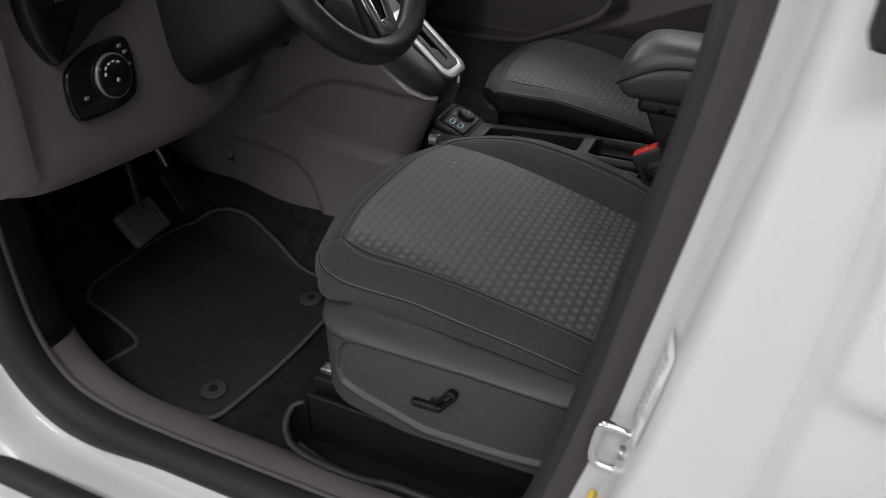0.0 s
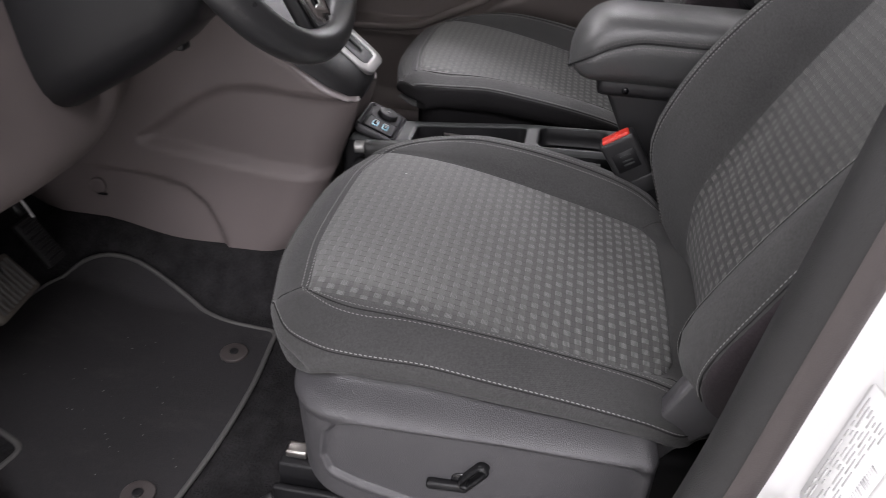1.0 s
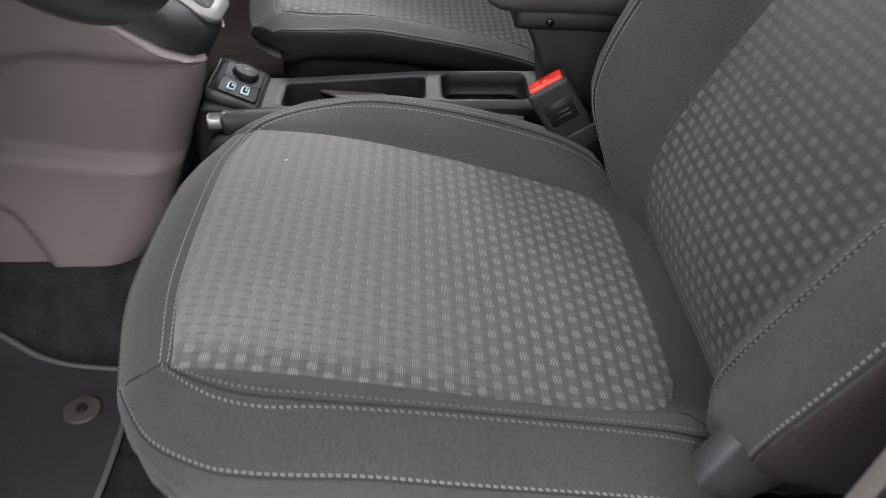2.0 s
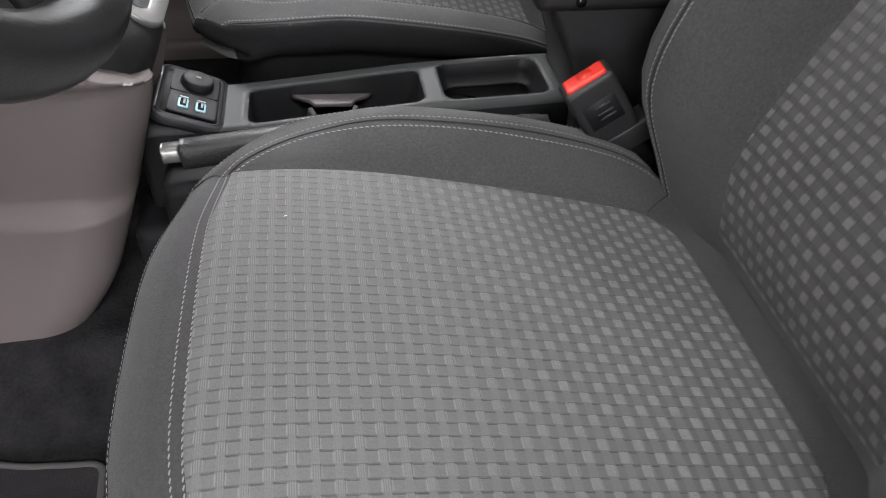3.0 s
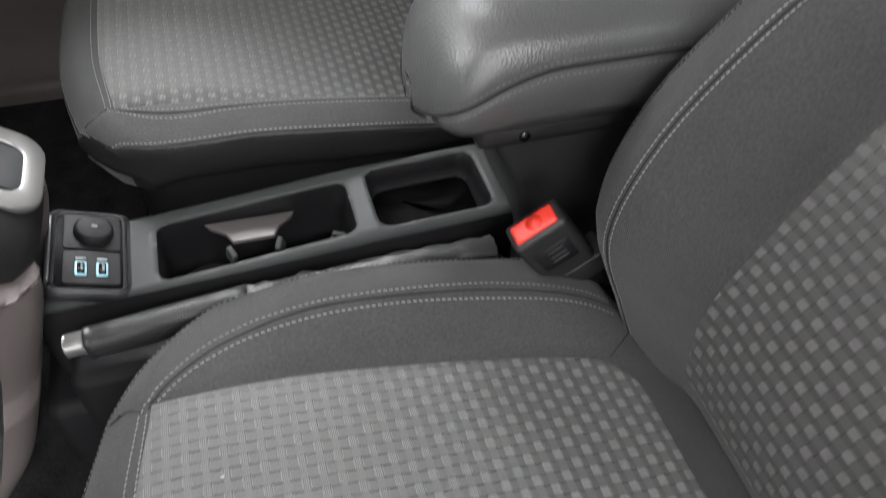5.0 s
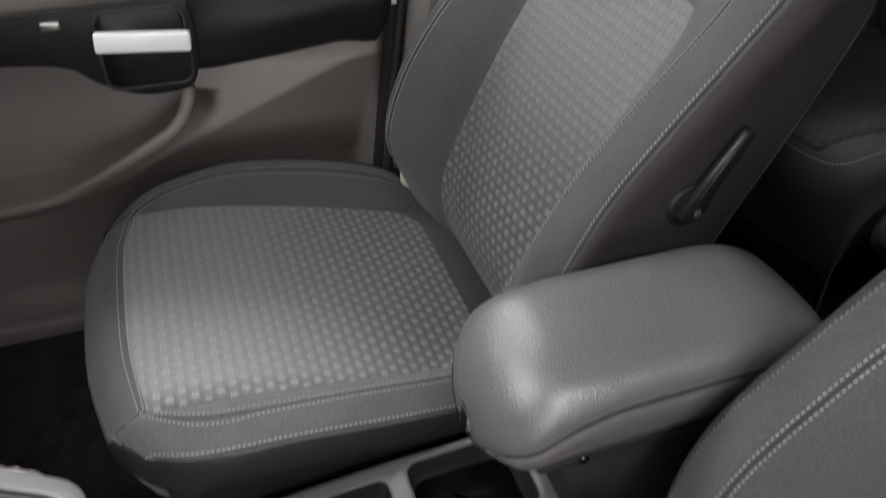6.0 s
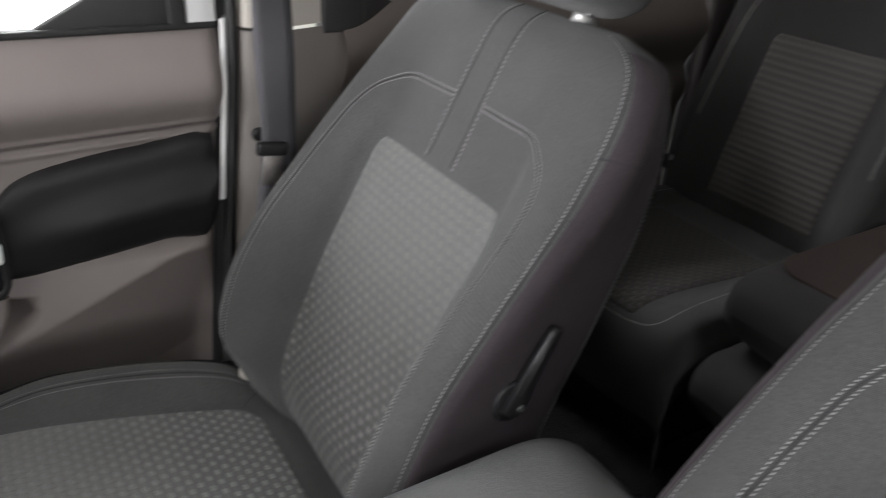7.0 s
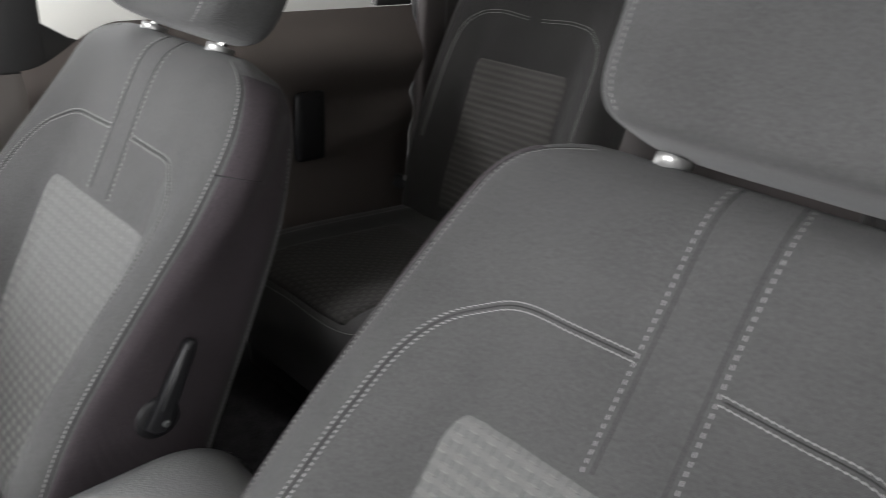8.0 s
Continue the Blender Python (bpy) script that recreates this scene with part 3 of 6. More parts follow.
def front_seat(name, label, place, recline, pivot, tall, aside, hem, out, wide, reach):
    seat = thing(name, label, "car seat", place, "front seats")
    cush = cushion_sheet()
    k = K_CUSHION
    cover = cush.mesh("seat_cushion", 3, 3, M_FABRIC, seat)
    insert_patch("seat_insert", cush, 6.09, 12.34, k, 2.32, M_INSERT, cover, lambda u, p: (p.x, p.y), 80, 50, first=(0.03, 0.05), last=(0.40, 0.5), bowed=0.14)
    for s in (1, -1):
        for du in (-0.10, 0.07):
            stitch_on(cush, "stitching", [(6.13 + du, k), (6.12 + du, k + s * 0.7), (6.06 + du, k + s * 1.4), (5.97 + du, k + s * 2.0)], M_THREAD, cover, 0, slant=0.25)
        stitch_on(cush, "stitching", [(5.93, k + s * 2.1), (6.0, k + s * 2.75), (6.12, k + s * 3.45), (6.34, k + s * 3.95), (6.65, k + s * 4.25), (7.2, k + s * 4.35), (7.9, k + s * 4.2),
                                      (9, k + s * 4.15), (10, k + s * 4.15), (11, k + s * 4.25), (12.1, k + s * 4.3)], M_THREAD, cover, 0, slant=0.25)
        stitch_on(cush, "stitching", [(6.18, k + s * 2.15), (6.25, k + s * 2.7), (6.37, k + s * 3.15), (6.66, k + s * 3.6), (7.15, k + s * 3.8), (7.9, k + s * 3.75), (9, k + s * 3.75),
                                      (10, k + s * 3.7), (11, k + s * 3.8), (12.1, k + s * 3.8)], M_THREAD, cover, 0, slant=0.25)
        seam_on(cush, [(6.06, k + s * 2.1), (6.12, k + s * 2.7), (6.24, k + s * 3.3), (6.5, k + s * 3.78), (6.9, k + s * 4.03), (7.5, k + s * 4.04), (9, k + s * 3.95), (10, k + s * 3.93), (11, k + s * 4.02), (12.3, k + s * 4.05)], cover)
        stitch_on(cush, "stitching", [(3.62, k), (3.66, k + s * 1.5), (3.80, k + s * 3.0), (4.15, k + s * 4.6), (5.0, k + s * (5.65 + hem)), (6.2, k + s * (6.08 + hem)), (7.4, k + s * (6.22 + hem)), (8.5, k + s * (6.28 + hem)), (9.6, k + s * (6.3 + hem)), (10.8, k + s * (6.24 + hem)), (12.1, k + s * (6.1 + hem))], M_THREAD, cover, 0, slant=0.1)
        seam_on(cush, [(3.52, k), (3.56, k + s * 1.5), (3.70, k + s * 3.05), (4.05, k + s * 4.7), (4.9, k + s * (5.8 + hem)), (6.1, k + s * (6.24 + hem)), (7.4, k + s * (6.38 + hem)), (8.5, k + s * (6.44 + hem)), (9.6, k + s * (6.46 + hem)), (10.8, k + s * (6.4 + hem)), (12.3, k + s * (6.2 + hem))], cover)
        # short seams at the corners of the insert
        seam_on(cush, [(5.98, k + s * 2.05), (5.4, k + s * 2.3), (4.8, k + s * 2.6), (4.1, k + s * 3.0)], cover, 0.0005)
        seam_on(cush, [(11.62, k + s * 2.3), (12.0, k + s * 2.9), (12.5, k + s * 3.5)], cover, 0.0005)
    # backrest
    def across(p):
        """The door-side bolster is widened or narrowed to fit its outline in the camera's view."""
        return p[1] * (1 + wide * step(-0.03, 0.05, p[2]) * step(reach + 0.18, reach, p[2]) * step(0.05, 0.10, p[1] * out)) + aside

    net = [[tilt_point((p[0], across(p), p[2] * tall), pivot, recline) for p in row] for row in back_sheet()]
    back = Sheet(net)
    k = K_BACK
    bcover = back.mesh("backrest", 3, 3, M_FABRIC, seat)

    def back_coords(u, p):
        a = radians(recline)
        return (-((p.x - pivot[0]) * math.sin(a) + (p.z - pivot[1]) * math.cos(a)), p.y - aside)

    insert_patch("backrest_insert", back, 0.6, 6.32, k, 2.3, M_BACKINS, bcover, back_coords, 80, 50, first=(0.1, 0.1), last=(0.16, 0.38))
    for s in (1, -1):
        stitch_on(back, "stitching", [(6.34, k + s * 0.42), (7.5, k + s * 0.43), (9, k + s * 0.45), (10.6, k + s * 0.50)], M_THREAD, bcover, 0, length=0.0044, pitch=0.0066)
        seam_on(back, [(6.34, k + s * 0.33), (7.5, k + s * 0.34), (9, k + s * 0.36), (10.6, k + s * 0.40)], bcover, 0.0005)
        arch = [(7.42, k + s * 0.48), (7.40, k + s * 1.2), (7.38, k + s * 2.0), (7.24, k + s * 2.8), (6.94, k + s * 3.42), (6.45, k + s * 3.76), (5.8, k + s * 3.87), (5, k + s * 3.95), (4, k + s * 4), (2, k + s * 4), (0.6, k + s * 4)]
        for shift in (-0.0032, 0.0032):
            stitch_on(back, "stitching", arch, M_THREAD, bcover, shift, slant=0.2)
        seam_on(back, arch, bcover)
        crest = [(0.5, k + s * 6.3), (2, k + s * 6.1), (4, k + s * 5.8), (5.4, k + s * 5.55), (6.3, k + s * 5.35), (7.1, k + s * 5.15), (7.8, k + s * 5.2), (8.4, k + s * 5.2), (9.0, k + s * 5.1), (9.5, k + s * 4.8), (9.9, k + s * 4.4), (10.3, k + s * 3.8)]
        stitch_on(back, "stitching", crest, M_THREAD, bcover, 0)
        seam_on(back, [(u, v + s * 0.16) for u, v in crest], bcover)
        stitch_on(back, "stitching", [(0.8, k + s * 9.1), (3, k + s * 9.1), (6, k + s * 9.1), (7.5, k + s * 9.0), (8.5, k + s * 8.5)], M_THREAD, bcover, 0)
        seam_on(back, [(7.55, k + s * 5.2), (7.62, k + s * 6.3), (7.7, k + s * 7.8), (7.74, k + s * 9.0)], bcover, 0.0008)
    # side panels of darker cloth, just proud of the cover
    for s in (1, -1):
        verts, uvs = [], []
        for i in range(56):
            u = 0.3 + 9.5 * i / 55
            edge = lerp_table([(0.3, 6.5), (2, 6.28), (4, 5.98), (5.4, 5.73), (6.3, 5.53), (7.1, 5.33), (7.8, 5.38), (8.4, 5.38), (9.0, 5.28), (9.5, 4.98), (9.8, 4.7)], u)
            far = 9.25 - 0.5 * step(7.4, 9.8, u)
            for j in range(13):
                v = k + s * (edge + (far - edge) * j / 12)
                p = back.at(u, v) + back.normal(u, v) * (0.0009 - 0.0022 * (abs(j - 6) / 6) ** 8)
                verts.append(p)
                uvs.append((p.z, p.x))
        raw("side_panel", verts, grid_faces(56, 13), M_SIDE, bcover, "darker fabric side panel", uvs=uvs)
    # headrest on two posts
    m = lambda p: tilt_point((p[0], p[1] + aside, p[2] * tall), pivot, recline)
    half, edge, over = (0.165, 0.42, 0.016) if out > 0 else (0.152, 0.28, 0.0)
    rows = superellipsoid(half, 0.055, 0.105, edge, 0.40)
    centre = Vector((0.036, over, 0.781))
    flat = [m(centre + Vector((q.x, q.y * (1 - 0.5 * min(0, q.z / 0.1) * -0.12), q.z))) for row in rows for q in row]
    uvs = [(q.z, q.y) for row in rows for q in row]
    n, w = len(rows), len(rows[0])
    head = raw("headrest", flat, grid_faces(n, w, True), M_FABRIC, seat, uvs=uvs)
    for sign in (1, -1):
        line = []
        for h in [-0.9 + 1.8 * i / 30 for i in range(31)]:
            girth = math.sqrt(1 - min(1.0, abs(h) ** (1 / edge)) ** 2) ** edge
            taper = 1 + 0.06 * min(0, h * 0.105 / 0.1)
            line.append(m(centre + Vector((-0.0560 * girth * 0.855, sign * half * girth * 0.875 * taper, 0.105 * h))))
        nrm = [(m(Vector((-1, sign * 0.6, 0))) - m(Vector((0, 0, 0)))).normalized()] * 31
        stitches("stitching", line, nrm, M_THREAD, head)
        post = [m(Vector((0.055, over + sign * 0.087, s))) for s in (0.62, 0.66, 0.70, 0.74)]
        sweep("headrest_post", post, round_profile(0.0065, 0.0065, 12), M_CHROME, head, "chrome headrest post", up=(0, 1, 0))
        guide = [m(Vector((0.055, over + sign * 0.087, s))) for s in (0.655, 0.668, 0.674)]
        sweep("post_guide", guide, round_profile(0.017, 0.014, 16), M_SILVER, bcover, "bright post guide", up=(0, 1, 0))
    # frame and runners under the cushion
    box("seat_frame", (0.08, -0.225, 0.17), (0.52, 0.225, 0.29), M_SATIN, seat, 0.02)
    for sign in (1, -1):
        box("seat_rail", (0.045, sign * 0.205 - 0.018, 0.085), (0.58, sign * 0.205 + 0.018, 0.185), M_SATIN, seat, 0.004)
        box("rail_end", (0.052, sign * 0.205 - 0.009, 0.186), (0.078, sign * 0.205 + 0.009, 0.197), M_STEEL, seat, 0.003, "steel runner end")
    return seat, cush, back


def shield_panel(seat, sign):
    """Outer plastic valance of the driver's seat with its recessed panel."""
    recess = [(0.128, 0.306), (0.137, 0.319), (0.16, 0.327), (0.30, 0.331), (0.425, 0.327), (0.438, 0.316), (0.436, 0.25), (0.415, 0.229), (0.359, 0.222), (0.25, 0.219), (0.16, 0.244), (0.130, 0.256), (0.123, 0.270)]
    verts, n, m = [], 120, 90
    for i in range(n + 1):
        a = i / n
        for j in range(m + 1):
            b = j / m
            top = 0.362 + 0.017 * (1 - step(0, 0.30, a))
            low = smooth_table([(0.0, 0.226), (0.5, 0.194), (1.0, 0.200)], a) + 0.05 * step(0.93, 1.0, a)
            z = low + (top - low) * b
            x0 = 0.077 + 0.010 * (1 - b)
            x = x0 + (0.452 - 0.014 * step(0.33, 0.37, z) - x0) * a ** 1.4
            y = 0.246 + 0.038 * step(0.362, 0.335, z) - 0.004 * step(0.334, 0.322, z)
            turn = max(0.0, 1 - (x - x0) / 0.060)
            y -= 0.060 * (1 - math.sqrt(max(0.0, 1 - turn * turn)))
            y -= 0.012 * step(0.006, 0.0, z - low)
            y += 0.003 * math.exp(-((a - 0.98) / 0.012) ** 2) - 0.012 * step(0.99, 1.0, a)
            d = inside_distance(recess, x, z)
            y -= 0.0045 * step(-0.002, 0.005, d) + 0.004 * math.exp(-(d / 0.0022) ** 2) - 0.0015 * math.exp(-((d + 0.006) / 0.003) ** 2)
            verts.append((x, sign * y, z))
    return raw("side_valance", verts, grid_faces(n + 1, m + 1), M_VALANCE, seat, "black grained plastic seat valance")


driver, d_cush, d_back = front_seat("driver_seat", "grey and charcoal fabric driver seat with woven block-pattern insert", (0, 0, 0), 27.4, (0.50, 0.36), 1.006, 0.001, 0.0, -1, 0.085, 0.20)
valance = shield_panel(driver, -1)
lint = thing("lint_fleck", "tiny white fleck of lint on the driver seat cushion", "lint")
fleck = d_cush.at(7.10, K_CUSHION + 1.10) + Vector((0, 0, 0.0042))
sweep("fibre", smooth_line([fleck + Vector(v) for v in ((-0.0012, 0.0004, 0), (0, 0, 0.0006), (0.0010, 0.0008, 0.0002))], 3), round_profile(0.0005, 0.0004, 6), M_WHITEMARK, lint)
# valance controls
m = pose(0.253, -0.2735, 0.261, 90, 0, 0) @ pose(0, 0, 0, 0, 0, 3)
knob_a = part("seat_slider", prism_bm(rounded_rect(0.044, 0.010, 0.0045), 0.010, m, 0.003), M_SATIN, valance, "black seat adjuster slider")
m = pose(0.279, -0.2735, 0.281, 90, 0, 0) @ pose(0, 0, 0, 0, 0, 54)
part("recline_control", frame_bm(rounded_rect(0.040, 0.0145, 0.0070), rounded_rect(0.029, 0.0055, 0.0026), 0.012, m, 0.0025), M_SATIN, valance, "black backrest adjuster lever")
m = pose(0.266, -0.2715, 0.268, 90, 0, 0)
part("control_base", prism_bm(rounded_rect(0.020, 0.020, 0.009), 0.006, m, 0.002), M_GLOSSBLACK, valance)
# recliner cover rising behind the valance
hinge = [(0.436, 0.296), (0.449, 0.368), (0.466, 0.408), (0.541, 0.446), (0.62, 0.485), (0.62, 0.462), (0.533, 0.389), (0.468, 0.325), (0.452, 0.300)]
part("hinge_cover", prism_bm(hinge, 0.022, pose(0, -0.225, 0, 90, 0, 0), 0.004), M_VALANCE, driver, "grey-black plastic recliner cover")

passenger, p_cush, p_back = front_seat("passenger_seat", "grey and charcoal fabric passenger seat with reclining lever", (-0.022, SEAT_GAP, 0), 24.4, (0.50, 0.36), 0.972, 0.009, -0.8, 1, -0.075, 0.34)
# dark cloth border and sides of the passenger cushion, shade included in the tone
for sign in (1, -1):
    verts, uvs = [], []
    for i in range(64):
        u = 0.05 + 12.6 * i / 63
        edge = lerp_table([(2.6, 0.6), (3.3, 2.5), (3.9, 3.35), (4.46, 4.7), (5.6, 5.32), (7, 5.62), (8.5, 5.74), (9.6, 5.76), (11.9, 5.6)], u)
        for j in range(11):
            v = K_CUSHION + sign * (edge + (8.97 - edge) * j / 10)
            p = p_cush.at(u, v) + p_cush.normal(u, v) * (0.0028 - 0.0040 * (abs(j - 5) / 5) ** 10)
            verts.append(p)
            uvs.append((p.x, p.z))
    raw("cushion_border", verts, grid_faces(64, 11), M_BORDER, passenger, "dark fabric cushion border, its shade in the colour", uvs=uvs)
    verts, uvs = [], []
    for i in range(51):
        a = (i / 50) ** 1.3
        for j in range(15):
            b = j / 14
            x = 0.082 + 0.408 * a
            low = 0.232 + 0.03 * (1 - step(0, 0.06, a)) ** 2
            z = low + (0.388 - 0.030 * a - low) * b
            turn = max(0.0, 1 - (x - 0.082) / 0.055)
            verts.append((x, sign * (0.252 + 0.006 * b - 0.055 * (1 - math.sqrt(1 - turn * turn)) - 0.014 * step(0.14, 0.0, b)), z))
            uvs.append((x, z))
    raw("cushion_side", verts, grid_faces(51, 15), M_BORDER, passenger, "dark fabric cushion side, its shade in the colour", uvs=uvs)
# reclining lever on the inner side
LX, LZ, LY = 0.616, 0.605, -0.246
part("lever_boss", cyl_bm(0.024, 0.030, pose(LX, LY, LZ, 90, 0, 0), bevel=0.004), M_SATIN, passenger, "black reclining lever boss")
lever = part("reclining_lever", prism_bm([(-0.013, -0.012), (0.0, -0.016), (0.013, -0.012), (0.0065, 0.084), (0.004, 0.090), (-0.004, 0.090), (-0.0065, 0.084)], 0.010,
             pose(LX, LY - 0.012, LZ, 90, 28, 0), 0.004), M_SATIN, passenger, "black reclining lever with a bright edge")
part("bright_edge", prism_bm([(-0.0055, 0.012), (-0.0030, 0.012), (-0.0035, 0.080), (-0.0055, 0.080)], 0.0016, pose(LX, LY - 0.0215, LZ, 90, 28, 0), 0.0006), M_PLASTIC, lever, "thin raised ridge")
part("lever_screw", cyl_bm(0.004, 0.003, pose(LX + 0.004, LY - 0.0225, LZ - 0.004, 90, 0, 0), bevel=0.001), M_TRAYTOP, lever, "bright screw head")
box("hinge_bracket", (0.470, 0.205, 0.335), (0.500, 0.222, 0.385), M_CREAM, passenger, 0.006, "pale plastic hinge cap")

# ---- centre console between the seats ----
console = thing("centre_console", "black plastic centre console with cup holders and charging ports", "console", (-0.021, -0.006, 0.010))


def console_height(x):
    return smooth_table([(-0.02, 0.348), (0.06, 0.340), (0.10, 0.341), (0.29, 0.358), (0.43, 0.362), (0.50, 0.362)], x)


def plate_with_holes(name, x0, x1, y0, y1, holes, material, parent, thick=0.006, n=72, m=30, edge=0.006):
    """A top plate that follows the console's slope, pierced by rounded openings."""
    bm = bmesh.new()
    vs = [[bm.verts.new((x0 + (x1 - x0) * i / n, y0 + (y1 - y0) * j / m, 0)) for j in range(m + 1)] for i in range(n + 1)]
    for i in range(n):
        for j in range(m):
            cx, cy = x0 + (x1 - x0) * (i + 0.5) / n, y0 + (y1 - y0) * (j + 0.5) / m
            if any(inside_distance(h, cx, cy) > 0 for h in holes):
                continue
            bm.faces.new((vs[i][j], vs[i + 1][j], vs[i + 1][j + 1], vs[i][j + 1]))
    loose = [v for v in bm.verts if not v.link_faces]
    bmesh.ops.delete(bm, geom=loose, context="VERTS")
    # draw rim points on to the true outline of each opening
    for v in bm.verts:
        for h in holes:
            d = inside_distance(h, v.co.x, v.co.y)
            if abs(d) < 0.0042 and v.is_boundary:
                best = min(((hx - v.co.x) ** 2 + (hy - v.co.y) ** 2, hx, hy) for hx, hy in h)
                v.co.x, v.co.y = best[1], best[2]
    for v in bm.verts:
        outer = min(v.co.x - x0, x1 - v.co.x, v.co.y - y0, y1 - v.co.y)
        v.co.z = console_height(v.co.x) - 0.010 * (1 - step(0, edge, outer)) ** 2
    out = bmesh.ops.extrude_face_region(bm, geom=list(bm.faces))
    for v in out["geom"]:
        if isinstance(v, bmesh.types.BMVert):
            v.co.z -= thick
    return part(name, bm, material, parent)


def fine(outline):
    out = []
    for (x1, y1), (x2, y2) in zip(outline, outline[1:] + outline[:1]):
        k = max(1, int(math.hypot(x2 - x1, y2 - y1) / 0.0035))
        out += [(x1 + (x2 - x1) * t / k, y1 + (y2 - y1) * t / k) for t in range(k)]
    return out


CUP = fine(rounded_rect(0.191, 0.076, 0.012, 5, 0.196, 0.389))
BIN = fine(rounded_rect(0.118, 0.086, 0.014, 5, 0.372, 0.392))
top = plate_with_holes("console_top", -0.004, 0.455, 0.343, 0.447, [CUP, BIN], M_TRAYTOP, console)


def well(name, outline, depth, material, parent, slope=0.94, floor_z=None):
    """A pocket below an opening."""
    cx, cy = sum(p[0] for p in outline) / len(outline), sum(p[1] for p in outline) / len(outline)
    rows = []
    for f, s in ((0.0, 1.012), (0.04, 0.995), (0.5, (1 + slope) / 2), (0.95, slope), (1.0, slope * 0.96)):
        rows.append([Vector((cx + (x - cx) * s, cy + (y - cy) * s, console_height(x) - 0.002 - depth * f)) for x, y in outline])
    verts = [p for r in rows for p in r]
    n = len(outline)
    faces = grid_faces(len(rows), n, True) + [tuple((len(rows) - 1) * n + j for j in range(n))]
    return raw(name, verts, faces, material, parent)


w1 = well("cup_well", CUP[::2], 0.075, M_SATIN, console)
well("rear_tray", BIN[::2], 0.030, M_SATIN, console, 0.92)
# cup divider with two curved notches and rubber fingers
notch = [(-0.046, 0.036), (0.046, 0.036), (0.040, 0.026), (0.026, 0.012), (0.020, -0.004), (-0.020, -0.004), (-0.026, 0.012), (-0.040, 0.026)]
part("cup_divider", prism_bm(notch, 0.004, pose(0.192, 0.387, 0.337, -14, 2, 0), 0.001), M_DIVIDER, w1, "taupe cup holder divider")
for dx, dy, a in ((-0.024, -0.004, 25), (0.024, -0.004, -25), (0.080, -0.010, 80)):
    part("cup_finger", box_bm(0.006, 0.014, 0.020, 0.002, 2, pose(0.192 + dx, 0.383 + dy, 0.328, 20, 0, a)), M_TRAYTOP, w1)
for cx in (0.140, 0.245):
    part("cup_pad", cyl_bm(0.034, 0.006, pose(cx, 0.385, 0.277), bevel=0.002), M_RUBBER, w1)
# body under the plate
bm = box_bm(0.470, 0.106, 0.16, 0.010, 2, pose(0.222, 0.391, 0.268, 0, -2, 0))
body_faces = [f for f in bm.faces if f.normal.z > 0.9]
bmesh.ops.delete(bm, geom=body_faces, context="FACES")
part("console_body", bm, M_PORT, console)
bm = box_bm(0.50, 0.16, 0.17, 0.015, 2, pose(0.22, 0.375, 0.165))
part("console_base", bm, M_PORT, console)
# port panel at the front end
pan = pose(0.043, 0.396, 0.3445, 0, 22, 0)
surround = part("port_surround", frame_bm(rounded_rect(0.074, 0.106, 0.012), rounded_rect(0.058, 0.094, 0.006), 0.013, pan @ pose(-0.004, 0, -0.003), 0.004), M_VALANCE, console, "black raised port surround")
part("port_floor", prism_bm(rounded_rect(0.064, 0.098, 0.006), 0.003, pan @ pose(-0.004, 0, 0.003)), M_PORT, surround)
part("socket_panel", prism_bm(rounded_rect(0.050, 0.046, 0.004), 0.0016, pan @ pose(-0.002, 0.023, 0.0085), 0.0006), M_PORT, surround)
usb = part("port_panel", prism_bm(rounded_rect(0.050, 0.042, 0.004), 0.003, pan @ pose(-0.002, -0.024, 0.0085), 0.001), M_PORT, surround, "black double charging port panel")
cap = part("socket_cap", cyl_bm(0.0185, 0.009, pan @ pose(-0.001, 0.023, 0.0135), r2=0.0165, bevel=0.0025), M_PORT, surround, "round black power socket cap")
part("cap_mark", prism_bm(rounded_rect(0.006, 0.004, 0.001), 0.0008, pan @ pose(-0.001, 0.023, 0.0182)), M_GREYMARK, cap)
for dx in (-0.0095, 0.0085):
    hole = part("charging_port", prism_bm(rounded_rect(0.0105, 0.0175, 0.002), 0.0016, pan @ pose(dx - 0.002, -0.027, 0.0115), 0.0005), M_CYAN, usb, "pale blue framed charging port")
    part("port_slot", prism_bm(rounded_rect(0.0062, 0.0125, 0.001), 0.0010, pan @ pose(dx - 0.002, -0.027, 0.0131)), M_GLOSSBLACK, hole)
    part("port_tongue", prism_bm(rounded_rect(0.0026, 0.008, 0.0006), 0.0008, pan @ pose(dx - 0.001, -0.0265, 0.0141)), M_SILVER, hole)
    part("port_mark", prism_bm(rounded_rect(0.009, 0.0016, 0.0006), 0.0005, pan @ pose(dx - 0.002, -0.0135, 0.0116)), M_WHITEMARK, usb)

# handbrake beside the console
brake = thing("handbrake", "black handbrake lever with chrome tip and gathered boot", "handbrake", (-0.006, -0.013, 0.016))
line = smooth_line([(0.026, 0.299, 0.341), (0.06, 0.299, 0.344), (0.11, 0.300, 0.348), (0.165, 0.302, 0.351)], 5)
sweep("grip", line, round_profile(0.0125, 0.0150, 18, 2.6), M_LEATHER, brake, "black vinyl grip")
sweep("release_button", smooth_line([(0.008, 0.299, 0.3430), (0.016, 0.299, 0.3436), (0.026, 0.299, 0.344)], 3), round_profile(0.0095, 0.0095, 18, 2.8), M_SILVER, brake, "chrome release tip")
verts = []
bl = smooth_line([(0.160, 0.302, 0.350), (0.20, 0.303, 0.349), (0.26, 0.306, 0.347), (0.33, 0.310, 0.345), (0.40, 0.313, 0.340)], 14)
